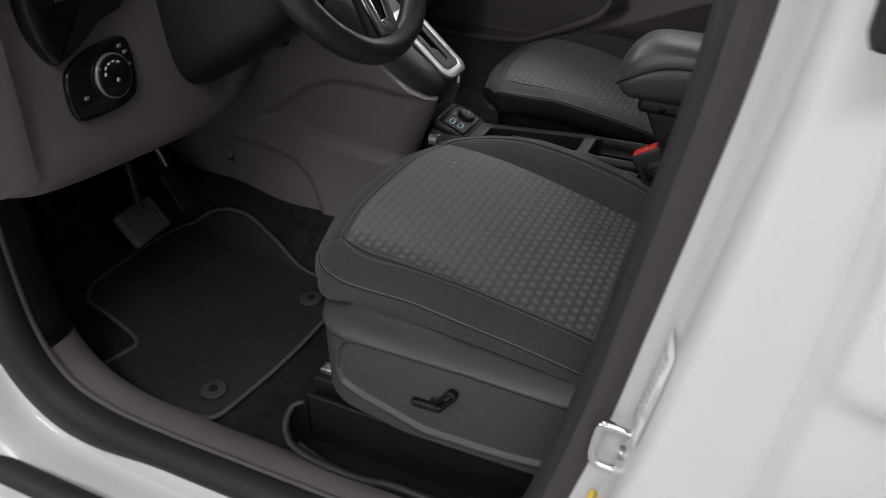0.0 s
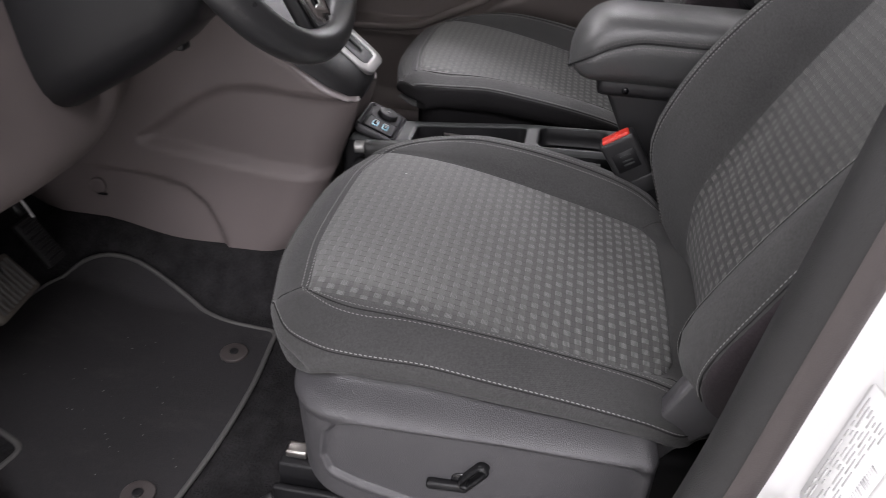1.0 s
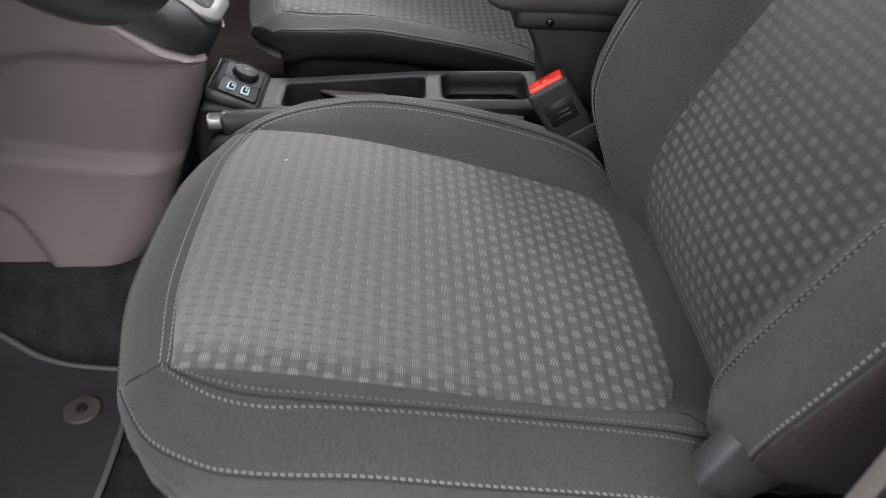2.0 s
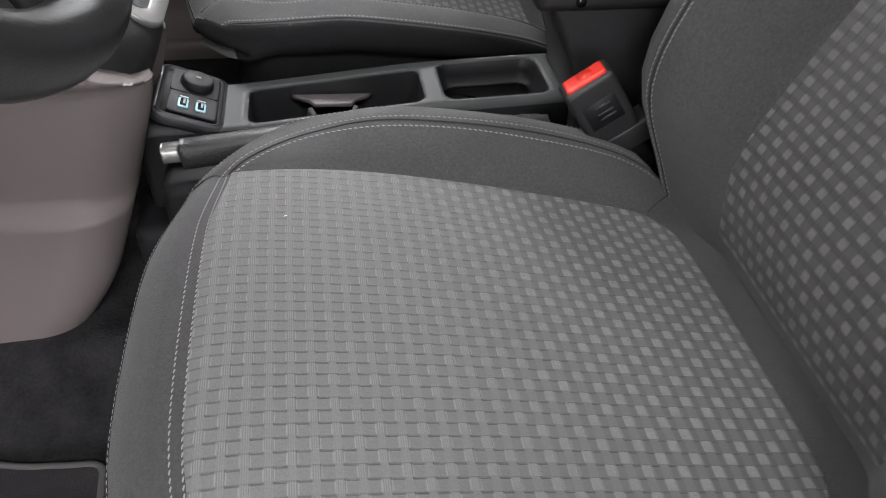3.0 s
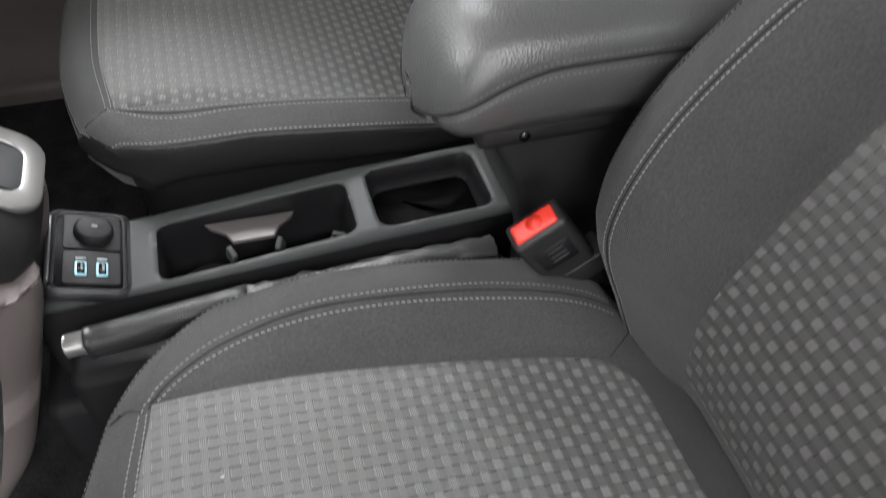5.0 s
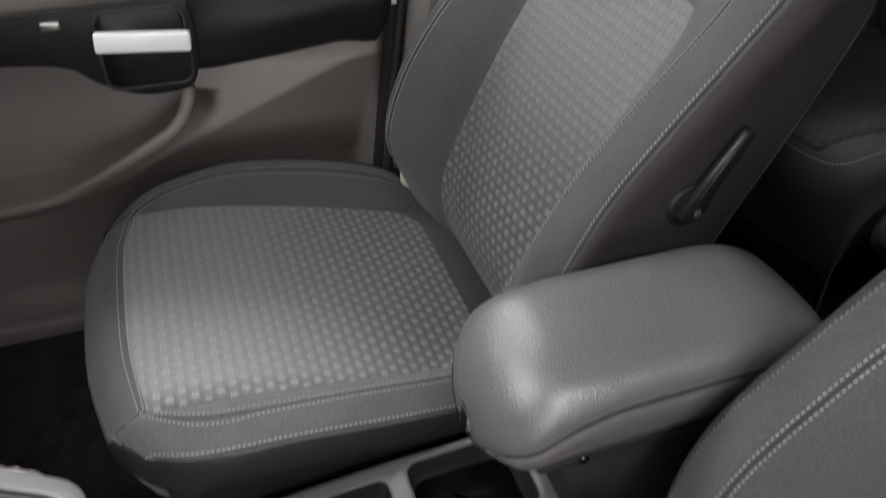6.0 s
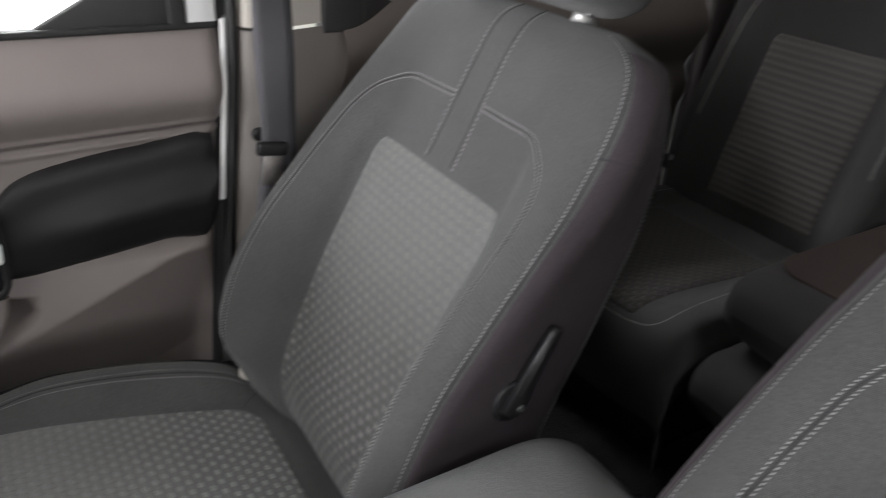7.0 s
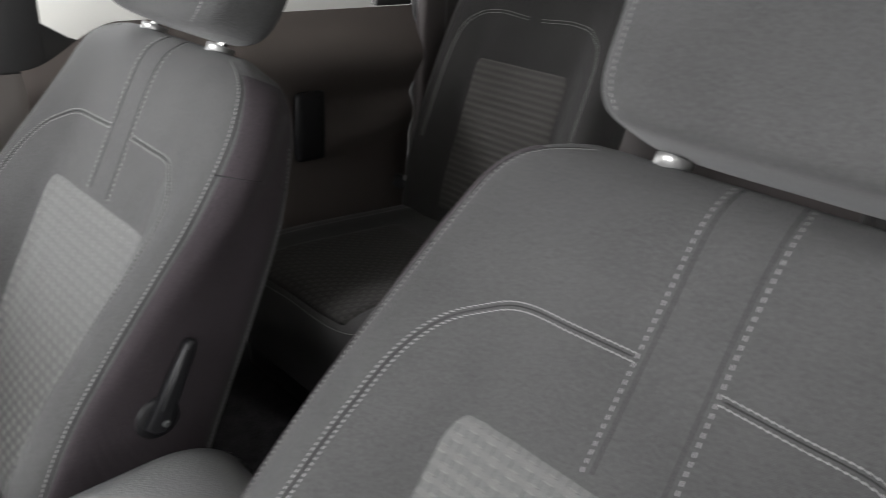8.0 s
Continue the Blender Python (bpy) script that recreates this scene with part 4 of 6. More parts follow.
for i, p in enumerate(bl):
    s = 0.0140 + 0.0004 * math.sin(i * 0.9) + 0.0008 * math.sin(i * 0.21 + 1) + 0.004 * math.exp(-((p.x - 0.215) / 0.008) ** 2)
    for q in round_profile(s, s * 0.8, 18, 2.2):
        verts.append(p + Vector((0, q[0], q[1] + 0.0015 * math.sin(9 * q[0] / s + i))))
raw("boot", verts, grid_faces(len(bl), 18, True), M_LEATHER, brake, "gathered black boot")
box("brake_base", (0.0, 0.278, 0.19), (0.42, 0.332, 0.315), M_PORT, brake, 0.012)

# seat belt buckle
buckle = thing("belt_buckle", "black seat belt buckle with red release button", "buckle", (-0.0105, -0.011, 0.006))
ax = pose(0.4155, 0.259, 0.434, 0, -34, 0)
part("buckle_body", box_bm(0.052, 0.030, 0.075, 0.006, 3, ax @ pose(0, 0, -0.038)), M_PLASTIC, buckle)
red = part("release_button", box_bm(0.0415, 0.019, 0.008, 0.003, 3, ax @ pose(0, -0.002, -0.0005, 0, 0, 0)), M_RED, buckle, "red release button")
part("button_dish", cyl_bm(0.0075, 0.001, ax @ pose(0.001, -0.002, 0.0036)), M_RED, red)
part("buckle_label", box_bm(0.034, 0.0012, 0.030, 0.0004, 1, ax @ pose(0, -0.0153, -0.036)), M_SATIN, buckle)
for dz in (-0.028, -0.036, -0.042):
    part("print_bar", box_bm(0.016, 0.0008, 0.0024, 0, 1, ax @ pose(0.002, -0.0162, dz)), M_TRAYTOP, buckle)
part("buckle_stalk", box_bm(0.040, 0.022, 0.06, 0.005, 2, ax @ pose(0.002, -0.001, -0.10)), M_SATIN, buckle)
part("stalk_cover", box_bm(0.046, 0.028, 0.026, 0.003, 2, ax @ pose(0.012, -0.002, -0.082)), M_PLASTIC, buckle)

# armrest on its tower
arm = thing("armrest_console", "padded black vinyl armrest between the front seats", "armrest")
part("armrest_tower", prism_bm([(0.374, 0.505), (0.392, 0.470), (0.416, 0.420), (0.428, 0.350), (0.430, 0.22), (0.60, 0.22), (0.60, 0.505)], 0.110, pose(0, 0.418, 0, 90, 0, 0), 0.008), M_PLASTIC, arm, "black plastic armrest bracket")
rows = []
for i in range(41):
    a = 0.5 - 0.5 * math.cos(math.pi * i / 40)
    x = 0.324 + 0.322 * a
    nose = max(0.0, 1 - (1 - min(1, a / 0.22)) ** 2.3) ** 0.55
    front = max(0.0, 1 - (1 - min(1, a / 0.13)) ** 2.2) ** 0.5
    tail = math.sqrt(max(0.0, 1 - max(0, (a - 0.74) / 0.26) ** 2.4))
    hw = 0.072 * (0.10 + 0.90 * front) * (0.40 + 0.60 * tail)
    topz = 0.530 + 0.072 * nose * (0.35 + 0.65 * tail)
    low = 0.526 - 0.026 * front
    seam = 0.568 - 0.036 * (1 - nose) - 0.026 * (1 - step(0.0, 0.34, a))
    # crown from seam to seam, then the flanks, drawn in towards the base
    half = []
    for k in range(10):
        b = math.pi / 2 * k / 9
        half.append((hw * math.sin(b) ** 0.76, seam + (topz - seam) * math.cos(b) ** 0.76))
    half += [(hw - 0.0014, seam - 0.0016), (hw + 0.0010, seam - 0.006), (hw * 1.0, (seam * 2 + low) / 3), (hw * 0.95, (seam + 2 * low) / 3), (hw * 0.84, low + 0.003), (hw * 0.5, low)]
    row = [Vector((x, 0.360 + y, z)) for y, z in half] + [Vector((x, 0.360 - y, z)) for y, z in half[:0:-1]]
    rows.append(row)
m = len(rows[0])
pad = raw("armrest_pad", [p for r in rows for p in r], grid_faces(41, m, True) + [tuple(range(m))[::-1], tuple(40 * m + j for j in range(m))], M_VINYL, arm, "grey-black padded vinyl lid")
for side, index, above in ((1, 9, 8), (-1, m - 9, m - 8)):
    outward = Vector((0, side, 0.25)).normalized()
    for line in ([r[index] + (r[above] - r[index]).normalized() * 0.0045 + outward * 0.0006 for r in rows[2:38]], [r[index] + Vector((0, side * 0.0016, -0.0075)) for r in rows[2:38]]):
        path = smooth_line(line, 2)
        stitches("stitching", path, [outward] * len(path), M_DARKTHREAD, pad)
    sweep("lid_seam", smooth_line([r[index] + Vector((0, side * 0.0002, -0.0012)) for r in rows[1:39]], 2), round_profile(0.0013, 0.0013, 8), M_SEAM, pad, up=(0, 0, 1))
box("armrest_base", (0.370, 0.304, 0.478), (0.64, 0.416, 0.508), M_PLASTIC, arm, 0.010, "black plastic armrest underside")
part("base_hole", cyl_bm(0.005, 0.003, pose(0.412, 0.3035, 0.490, 90, 0, 0)), M_GLOSSBLACK, arm)


# ---- car floor, tunnel and carpet ----
def floor_height(x, y):
    z = 0.068 + 0.030 * step(-0.30, -0.46, x) + 0.14 * step(-0.52, -0.76, x) + 0.45 * step(-0.58, -0.95, x)
    tunnel = step(0.17, 0.235, y) * (1 - step(0.475, 0.54, y))
    z += tunnel * 0.090 * (1 - step(0.55, 0.9, x))
    z += 0.16 * step(0.62, 0.74, x) * (1 - tunnel)
    return z


verts = []
NX, NY = 110, 70
for i in range(NX + 1):
    x = -0.95 + 3.1 * i / NX
    for j in range(NY + 1):
        y = -0.37 + 1.46 * j / NY
        verts.append((x, y, floor_height(x, y) + 0.002 * noise.noise((x * 9, y * 9, 0))))
carpet = tagged(raw("car_floor", verts, grid_faces(NX + 1, NY + 1), M_CARPET), "black loop carpet over the car floor and tunnel", "floor", kind="structure")

# floor mat
mat_thing = thing("floor_mat", "black velour floor mat with grey bound edge and dusty marks", "mat", (-0.008, -0.012, 0))
outline = smooth_line([(-0.088, 0.115, 0), (-0.095, 0.147, 0), (-0.13, 0.152, 0), (-0.19, 0.160, 0), (-0.27, 0.190, 0), (-0.36, 0.207, 0), (-0.44, 0.198, 0), (-0.49, 0.17, 0), (-0.51, 0.10, 0),
                       (-0.51, -0.02, 0), (-0.505, -0.09, 0), (-0.475, -0.135, 0), (-0.42, -0.148, 0), (-0.36, -0.158, 0), (-0.335, -0.172, 0), (-0.338, -0.205, 0), (-0.345, -0.248, 0), (-0.325, -0.266, 0),
                       (-0.24, -0.266, 0), (-0.14, -0.266, 0), (-0.106, -0.255, 0), (-0.094, -0.21, 0), (-0.082, -0.10, 0), (-0.080, 0.02, 0)], 5, True)
poly = [(p.x, p.y) for p in outline]
bm = bmesh.new()
step_m = 0.011
cells = {}


def mat_z(x, y):
    return floor_height(x, y) + 0.007 + 0.0012 * noise.noise((x * 14, y * 14, 3))


for i in range(48):
    for j in range(48):
        x, y = -0.55 + i * step_m, -0.29 + j * step_m
        if inside_distance(poly, x, y) > 0.004:
            cells[i, j] = bm.verts.new((x, y, mat_z(x, y)))
for (i, j), v in list(cells.items()):
    q = [cells.get(k) for k in ((i, j), (i + 1, j), (i + 1, j + 1), (i, j + 1))]
    if all(q):
        bm.faces.new(q)
rim = [bm.verts.new((x, y, mat_z(x, y))) for x, y in poly]
edge = [e for e in bm.edges if e.is_boundary]
rim_edges = [bm.edges.new((rim[k], rim[(k + 1) % len(rim)])) for k in range(len(rim))]
bmesh.ops.bridge_loops(bm, edges=edge + rim_edges)
for f in bm.faces:
    f.normal_update()
    if f.normal.z < 0:
        f.normal_flip()
me = bpy.data.meshes.new("mat_top")
bm.to_mesh(me)
bm.free()
link_mesh("mat_top", me, M_MAT, mat_thing)
sweep("mat_binding", [Vector((x, y, mat_z(x, y) - 0.001)) for x, y in poly], round_profile(0.0042, 0.0038, 8), M_BINDING, mat_thing, "grey bound mat edge", closed=True)
for cx, cy in ((-0.142, -0.209), (-0.135, 0.079)):
    z = mat_z(cx, cy)
    clip = part("mat_clip", cyl_bm(0.022, 0.006, pose(cx, cy, z + 0.003), bevel=0.002), M_TRIMDARK, mat_thing, "round grey mat fastener")
    part("clip_centre", cyl_bm(0.007, 0.004, pose(cx, cy, z + 0.0065), bevel=0.001), M_SATIN, clip)
dust = []
for k in range(34):
    x, y = random.gauss(-0.27, 0.06), random.gauss(-0.06, 0.07)
    dust.append((x, y))
verts, faces = [], []
for x, y in dust:
    s, z = random.uniform(0.0003, 0.0011), mat_z(x, y) + 0.0006
    b = len(verts)
    verts += [(x - s, y, z), (x, y - s * 0.8, z), (x + s, y + 0.2 * s, z), (x, y + s, z), (x, y, z + s * 0.8)]
    faces += [(b, b + 1, b + 4), (b + 1, b + 2, b + 4), (b + 2, b + 3, b + 4), (b + 3, b, b + 4)]
tagged(raw("dust", verts, faces, M_GREYMARK), "pale dust specks on the floor mat", "dust", kind="stuff")

# pedals
pedals = thing("brake_pedal", "black rubber brake pedal with fine ribs on a steel arm", "pedal")
m = pose(-0.430, -0.037, 0.228, 0, 52, 6)
pad = part("pedal_pad", box_bm(0.070, 0.098, 0.016, 0.007, 3, m), M_WORN, pedals, "worn grey-brown rubber pad")
for k in range(9):
    part("pad_rib", box_bm(0.055, 0.005, 0.004, 0.001, 1, m @ pose(0, -0.038 + 0.0095 * k, 0.009)), M_BINDING, pad)
sweep("pedal_arm", smooth_line([(-0.437, -0.027, 0.223), (-0.47, -0.007, 0.30), (-0.49, 0.003, 0.41), (-0.52, 0.008, 0.56)], 6), round_profile(0.008, 0.013, 12, 3), M_SATIN, pedals)
accel = thing("accelerator_pedal", "narrow black accelerator pedal hung above the carpet", "pedal")
m = pose(-0.470, 0.103, 0.218, 0, 58, 0)
pad = part("pedal_pad", box_bm(0.085, 0.042, 0.012, 0.005, 3, m), M_RUBBER, accel)
for k in range(7):
    part("pad_rib", box_bm(0.005, 0.034, 0.003, 0.001, 1, m @ pose(-0.032 + 0.0105 * k, 0, 0.0065)), M_SATIN, pad)
sweep("pedal_arm", smooth_line([(-0.490, 0.103, 0.263), (-0.52, 0.103, 0.34), (-0.57, 0.103, 0.50)], 6), round_profile(0.008, 0.008, 10), M_SATIN, accel)
wire = thing("loose_wire", "thin grey wire hanging under the dashboard", "wire")
sweep("wire", smooth_line([(-0.335, -0.080, 0.47), (-0.338, -0.078, 0.43), (-0.330, -0.068, 0.40), (-0.325, -0.062, 0.375)], 6), round_profile(0.002, 0.002, 6), M_GREYMARK, wire)

# open storage tray beside the driver's seat
tray = thing("side_tray", "black plastic storage tray beside the driver seat base", "tray")
rim_line = smooth_line([(0.050, -0.255, 0.165), (0.036, -0.268, 0.158), (0.040, -0.292, 0.142), (0.065, -0.309, 0.128), (0.12, -0.316, 0.124), (0.18, -0.318, 0.128), (0.22, -0.320, 0.140),
                        (0.27, -0.321, 0.142), (0.36, -0.321, 0.140), (0.44, -0.321, 0.140)], 8)
sweep("tray_rim", rim_line, round_profile(0.006, 0.005, 10), M_PLASTIC, tray)
verts = []
for p in rim_line:
    verts += [(p.x, p.y, p.z), (p.x + 0.004, p.y + 0.004, 0.10), (p.x + 0.01, p.y + 0.012, 0.078)]
raw("tray_wall", verts, grid_faces(len(rim_line), 3), M_SATIN, tray)
box("tray_floor", (0.05, -0.31, 0.072), (0.45, -0.235, 0.082), M_SATIN, tray, 0.003)
box("tray_inner_wall", (0.045, -0.245, 0.074), (0.45, -0.236, 0.168), M_SATIN, tray, 0.003)
sweep("tray_lip", smooth_line([(0.06, -0.292, 0.118), (0.12, -0.303, 0.112), (0.20, -0.305, 0.114), (0.25, -0.307, 0.124), (0.44, -0.307, 0.124)], 6), round_profile(0.004, 0.004, 8), M_PLASTIC, tray)

# ---- dashboard, knee panel and switch ----
dash = thing("dashboard", "taupe plastic lower dashboard with black switch panel", "dashboard")
dash_rows = [(-0.62, 0.88), (-0.42, 0.87), (-0.31, 0.81), (-0.272, 0.72), (-0.258, 0.63), (-0.250, 0.56), (-0.246, 0.505), (-0.258, 0.478), (-0.290, 0.468), (-0.36, 0.472), (-0.48, 0.50)]
cols = [(-0.375, -0.02, 0.018), (-0.34, -0.004, 0.012), (-0.28, 0.0, 0.006), (-0.20, 0.0, 0.0), (-0.10, 0.0, -0.006), (0.0, -0.012, -0.012), (0.10, -0.040, -0.012), (0.19, -0.07, -0.004), (0.26, -0.09, 0.010), (0.30, -0.10, 0.02)]
net = [[(x + dx * (1 if z < 0.8 else 0.3), y, z + (dz - 0.02 if z < 0.6 else 0)) for y, dx, dz in cols] for x, z in dash_rows]
net = [row[::-1] for row in net]
dsheet = Sheet(net)
dsheet.mesh("lower_panel", 4, 4, M_TRIM, dash)
box("dash_top", (-0.95, -0.40, 0.80), (-0.42, 1.11, 0.86), M_SATIN, dash, 0.03)
box("passenger_dash", (-0.60, 0.49, 0.44), (-0.22, 1.09, 0.86), M_TRIMDARK, dash, 0.05)
sw = pose(-0.2515, -0.219, 0.588, 90, 0, 90) @ pose(0, 0, 0, -6, 0, 0) @ Matrix.Scale(1.22, 4)
panel_line = [(-0.052, -0.030), (-0.030, -0.036), (0.014, -0.034), (0.036, -0.022), (0.040, 0.012), (0.036, 0.034), (0.016, 0.038), (-0.024, 0.032), (-0.050, 0.018), (-0.056, -0.006)]
panel_line = [(p.x, p.y) for p in smooth_line([(x, y, 0) for x, y in panel_line], 4, True)]
bezel = part("switch_panel", prism_bm(panel_line, 0.006, sw @ pose(0, 0, -0.001), 0.002), M_GLOSSBLACK, dash, "gloss black light switch panel")
part("switch_ring", cyl_bm(0.0245, 0.004, sw @ pose(0.004, 0.001, 0.0080), bevel=0.0012), M_SILVER, bezel, "satin silver dial ring")
dial = part("light_dial", cyl_bm(0.0226, 0.008, sw @ pose(0.004, 0.001, 0.0076), bevel=0.0015), M_GLOSSBLACK, bezel, "black rotary light dial")
part("dial_dot", cyl_bm(0.0024, 0.001, sw @ pose(0.006, -0.004, 0.0118)), M_CYAN, dial)
for k, (a, r) in enumerate(((60, 0.0155), (85, 0.0155), (110, 0.0155), (135, 0.0155), (160, 0.014))):
    px, py = 0.004 + r * math.cos(radians(a)), 0.001 + r * math.sin(radians(a))
    part("dial_mark", prism_bm(rounded_rect(0.0042, 0.0024, 0.0008), 0.0008, sw @ pose(px, py, 0.0115, 0, 0, a - 90)), M_WHITEMARK, dial)
for px, py in ((-0.036, -0.012), (0.030, 0.020), (0.031, 0.006), (0.024, 0.028)):
    part("panel_mark", prism_bm(rounded_rect(0.0062, 0.0040, 0.001), 0.0008, sw @ pose(px, py, 0.0052)), M_GREYMARK, bezel)
vent = [(-0.324, 0.725), (-0.320, 0.677), (-0.310, 0.648), (-0.298, 0.628), (-0.286, 0.628), (-0.224, 0.660), (-0.166, 0.688), (-0.150, 0.81), (-0.324, 0.81)]
vent = [(p.x, p.y) for p in smooth_line([(a, b, 0) for a, b in vent], 4, True)]
vent_trim = part("vent_surround", prism_bm(vent, 0.022, pose(-0.262, 0, 0, 90, 0, 90), 0.006), M_SATIN, dash, "black dashboard vent surround")
for k in range(4):
    part("vent_slat", box_bm(0.006, 0.090, 0.005, 0.002, 1, pose(-0.239, -0.238, 0.70 + 0.025 * k, 0, 20, 0)), M_GLOSSBLACK, vent_trim)
# end trim towards the door pillar
verts = []
for i in range(25):
    b = i / 24
    z = 0.92 - 0.42 * b
    for j in range(9):
        a = j / 8
        verts.append((-0.300 + 0.06 * math.sin(math.pi * (1 - a) / 2) - 0.05 * step(0.45, 0.30, z) - 0.02 * a, -0.362 - 0.045 * a, z - 0.035 * a))
raw("end_trim", verts, grid_faces(25, 9), M_TRIMDARK, dash)
# steering column shroud
rows = []
for x, w, lo, hi in ((-0.42, 0.112, 0.515, 0.80), (-0.32, 0.112, 0.505, 0.80), (-0.25, 0.106, 0.518, 0.79), (-0.18, 0.092, 0.558, 0.78), (-0.12, 0.077, 0.597, 0.775), (-0.085, 0.066, 0.63, 0.77), (-0.075, 0.05, 0.65, 0.75)):
    rows.append([Vector((x, 0.012 + p[0], (lo + hi) / 2 + p[1])) for p in round_profile(w, (hi - lo) / 2, 28, 3.2)])
sheet_pts = [p for r in rows for p in r]
shroud = thing("steering_column", "black plastic steering column shroud under the wheel", "steering column")
raw("column_shroud", sheet_pts, grid_faces(len(rows), 28, True) + [tuple((len(rows) - 1) * 28 + j for j in range(28))], M_SATIN, shroud)
box("shroud_latch", (-0.142, 0.0, 0.589), (-0.120, 0.020, 0.600), M_SATIN, shroud, 0.003)

# steering wheel
WC, WR, WT = Vector((-0.040, 0.032, 0.768)), 0.180, 28.0
wheel = thing("steering_wheel", "black leather steering wheel with bright lower spoke trim", "steering wheel")
wm = Matrix.Translation(WC) @ pose(0, 0, 0, 0, 90 - WT, 0)
line = [wm @ Vector((WR * math.cos(a), WR * math.sin(a), 0)) for a in [2 * math.pi * k / 72 for k in range(72)]]
verts = []
for k, p in enumerate(line):
    a = 2 * math.pi * k / 72
    radial = (wm.to_3x3() @ Vector((math.cos(a), math.sin(a), 0)))
    axis = wm.to_3x3() @ Vector((0, 0, 1))
    for q in round_profile(0.0185, 0.0205, 20):
        verts.append(p + radial * q[0] + axis * q[1])
rim = raw("rim", verts, grid_faces(72, 20, True) + [(71 * 20 + j, j, (j + 1) % 20, 71 * 20 + (j + 1) % 20) for j in range(20)], M_RIM, wheel)
part("hub", cyl_bm(0.068, 0.05, wm @ pose(0.01, 0, -0.012), r2=0.055, bevel=0.012), M_SATIN, wheel, "black airbag cover")
for a, ln, wd, mt in ((0, 0.115, 0.046, M_SATIN), (90, 0.115, 0.05, M_SATIN), (-90, 0.115, 0.05, M_SATIN)):
    part("spoke", box_bm(ln, wd, 0.020, 0.007, 2, wm @ pose(0, 0, -0.008, 0, 0, a) @ pose(0.115, 0, 0)), mt, wheel)
part("spoke_trim", prism_bm([(0.050, -0.040), (0.160, -0.026), (0.166, 0.026), (0.050, 0.040), (0.056, 0.020), (0.140, 0.010), (0.140, -0.010), (0.056, -0.020)], 0.006, wm @ pose(0, 0, 0.003), 0.002), M_CHROME, wheel, "bright metal spoke trim")

# ---- centre stack: side panels and gear selector ----
stack = thing("centre_stack", "taupe plastic centre stack side with moulded recesses", "console", (-0.020, 0, 0))
UPPER = [(-0.336, 0.349), (-0.287, 0.384), (-0.230, 0.426), (-0.178, 0.450), (-0.124, 0.455), (-0.05, 0.449), (0.034, 0.446), (0.10, 0.446), (0.10, 0.303), (-0.04, 0.310), (-0.137, 0.316), (-0.225, 0.329)]
LOWER = [(-0.62, 0.262), (-0.515, 0.284), (-0.414, 0.293), (-0.32, 0.286), (-0.262, 0.270), (-0.228, 0.238), (-0.213, 0.200), (-0.201, 0.155), (-0.199, 0.10), (-0.62, 0.10)]
EDGE = [(0.10, -0.14), (0.141, -0.104), (0.205, -0.056), (0.26, -0.034), (0.31, -0.014), (0.363, 0.004), (0.415, 0.023), (0.44, 0.028), (0.458, 0.024), (0.50, 0.015), (0.60, -0.02), (0.72, -0.08), (0.85, -0.15)]


def stack_wall(mirror):
    verts, n, m = [], 112, 78
    for j in range(m + 1):
        z = 0.13 + 0.60 * j / m
        xe = smooth_table(EDGE, z)
        for i in range(n + 1):
            a = i / n
            if a < 0.84:
                x, turn = -0.62 + (xe - 0.055 + 0.62) * a / 0.84, 0.0
            else:
                turn = (a - 0.84) / 0.16
                x = xe - 0.055 + 0.055 * math.sin(turn * math.pi / 2)
            y = 0.247 + 0.018 * step(0.40, 0.62, z) - 0.012 * step(-0.10, -0.45, x) + 0.045 * (1 - math.cos(turn * math.pi / 2))
            y += 0.016 * step(-0.004, 0.008, inside_distance(UPPER, x, z))
            y += 0.013 * step(-0.002, 0.006, inside_distance(LOWER, x, z))
            top = 0.414 + (0.05 - x) * 0.65
            if z > top:
                y += 0.6 * min(z - top, 0.05)
            if mirror:
                y = 0.722 - y
            verts.append((x, y, min(z, top)))
        verts.append((xe - 0.03, 0.36, min(z, 0.412 + (0.05 - xe) * 0.65)))
    bm = bmesh.new()
    vs = [bm.verts.new(v) for v in verts]
    for f in grid_faces(m + 1, n + 2):
        if len({tuple(verts[k]) for k in f}) == 4:
            bm.faces.new([vs[k] for k in f])
    bmesh.ops.remove_doubles(bm, verts=bm.verts, dist=1e-5)
    return part("side_panel", bm, M_TRIM, stack)


stack_wall(False)
stack_wall(True)
clip_m = pose(-0.426, 0.2440, 0.252, 90, 0, 0)
part("panel_clip", cyl_bm(0.014, 0.008, clip_m, bevel=0.002), M_TRIM, stack, "round taupe trim clip")
part("clip_slot", box_bm(0.018, 0.003, 0.004, 0.001, 1, pose(-0.421, 0.2440, 0.235)), M_SATIN, stack)

shift = thing("gear_selector", "automatic gear selector in a silver framed gate", "gear lever", (-0.020, 0, 0))
gm = pose(-0.033, 0.390, 0.509, 0, 39, 0)
pod = []
for s, w, h in ((-0.30, 0.080, 0.03), (-0.20, 0.080, 0.035), (-0.10, 0.078, 0.038), (-0.02, 0.077, 0.04), (0.045, 0.073, 0.042), (0.076, 0.062, 0.040), (0.090, 0.046, 0.034), (0.096, 0.024, 0.022)):
    pod.append([gm @ Vector((s, p[0] * 1.32 - 0.024, -0.076 + p[1] * 2.55)) for p in round_profile(w, h * 0.72, 28, 3.0)])
raw("selector_pod", [p for r in pod for p in r], grid_faces(len(pod), 28, True) + [tuple((len(pod) - 1) * 28 + j for j in range(28))], M_PLASTIC, shift, "black grained selector housing")


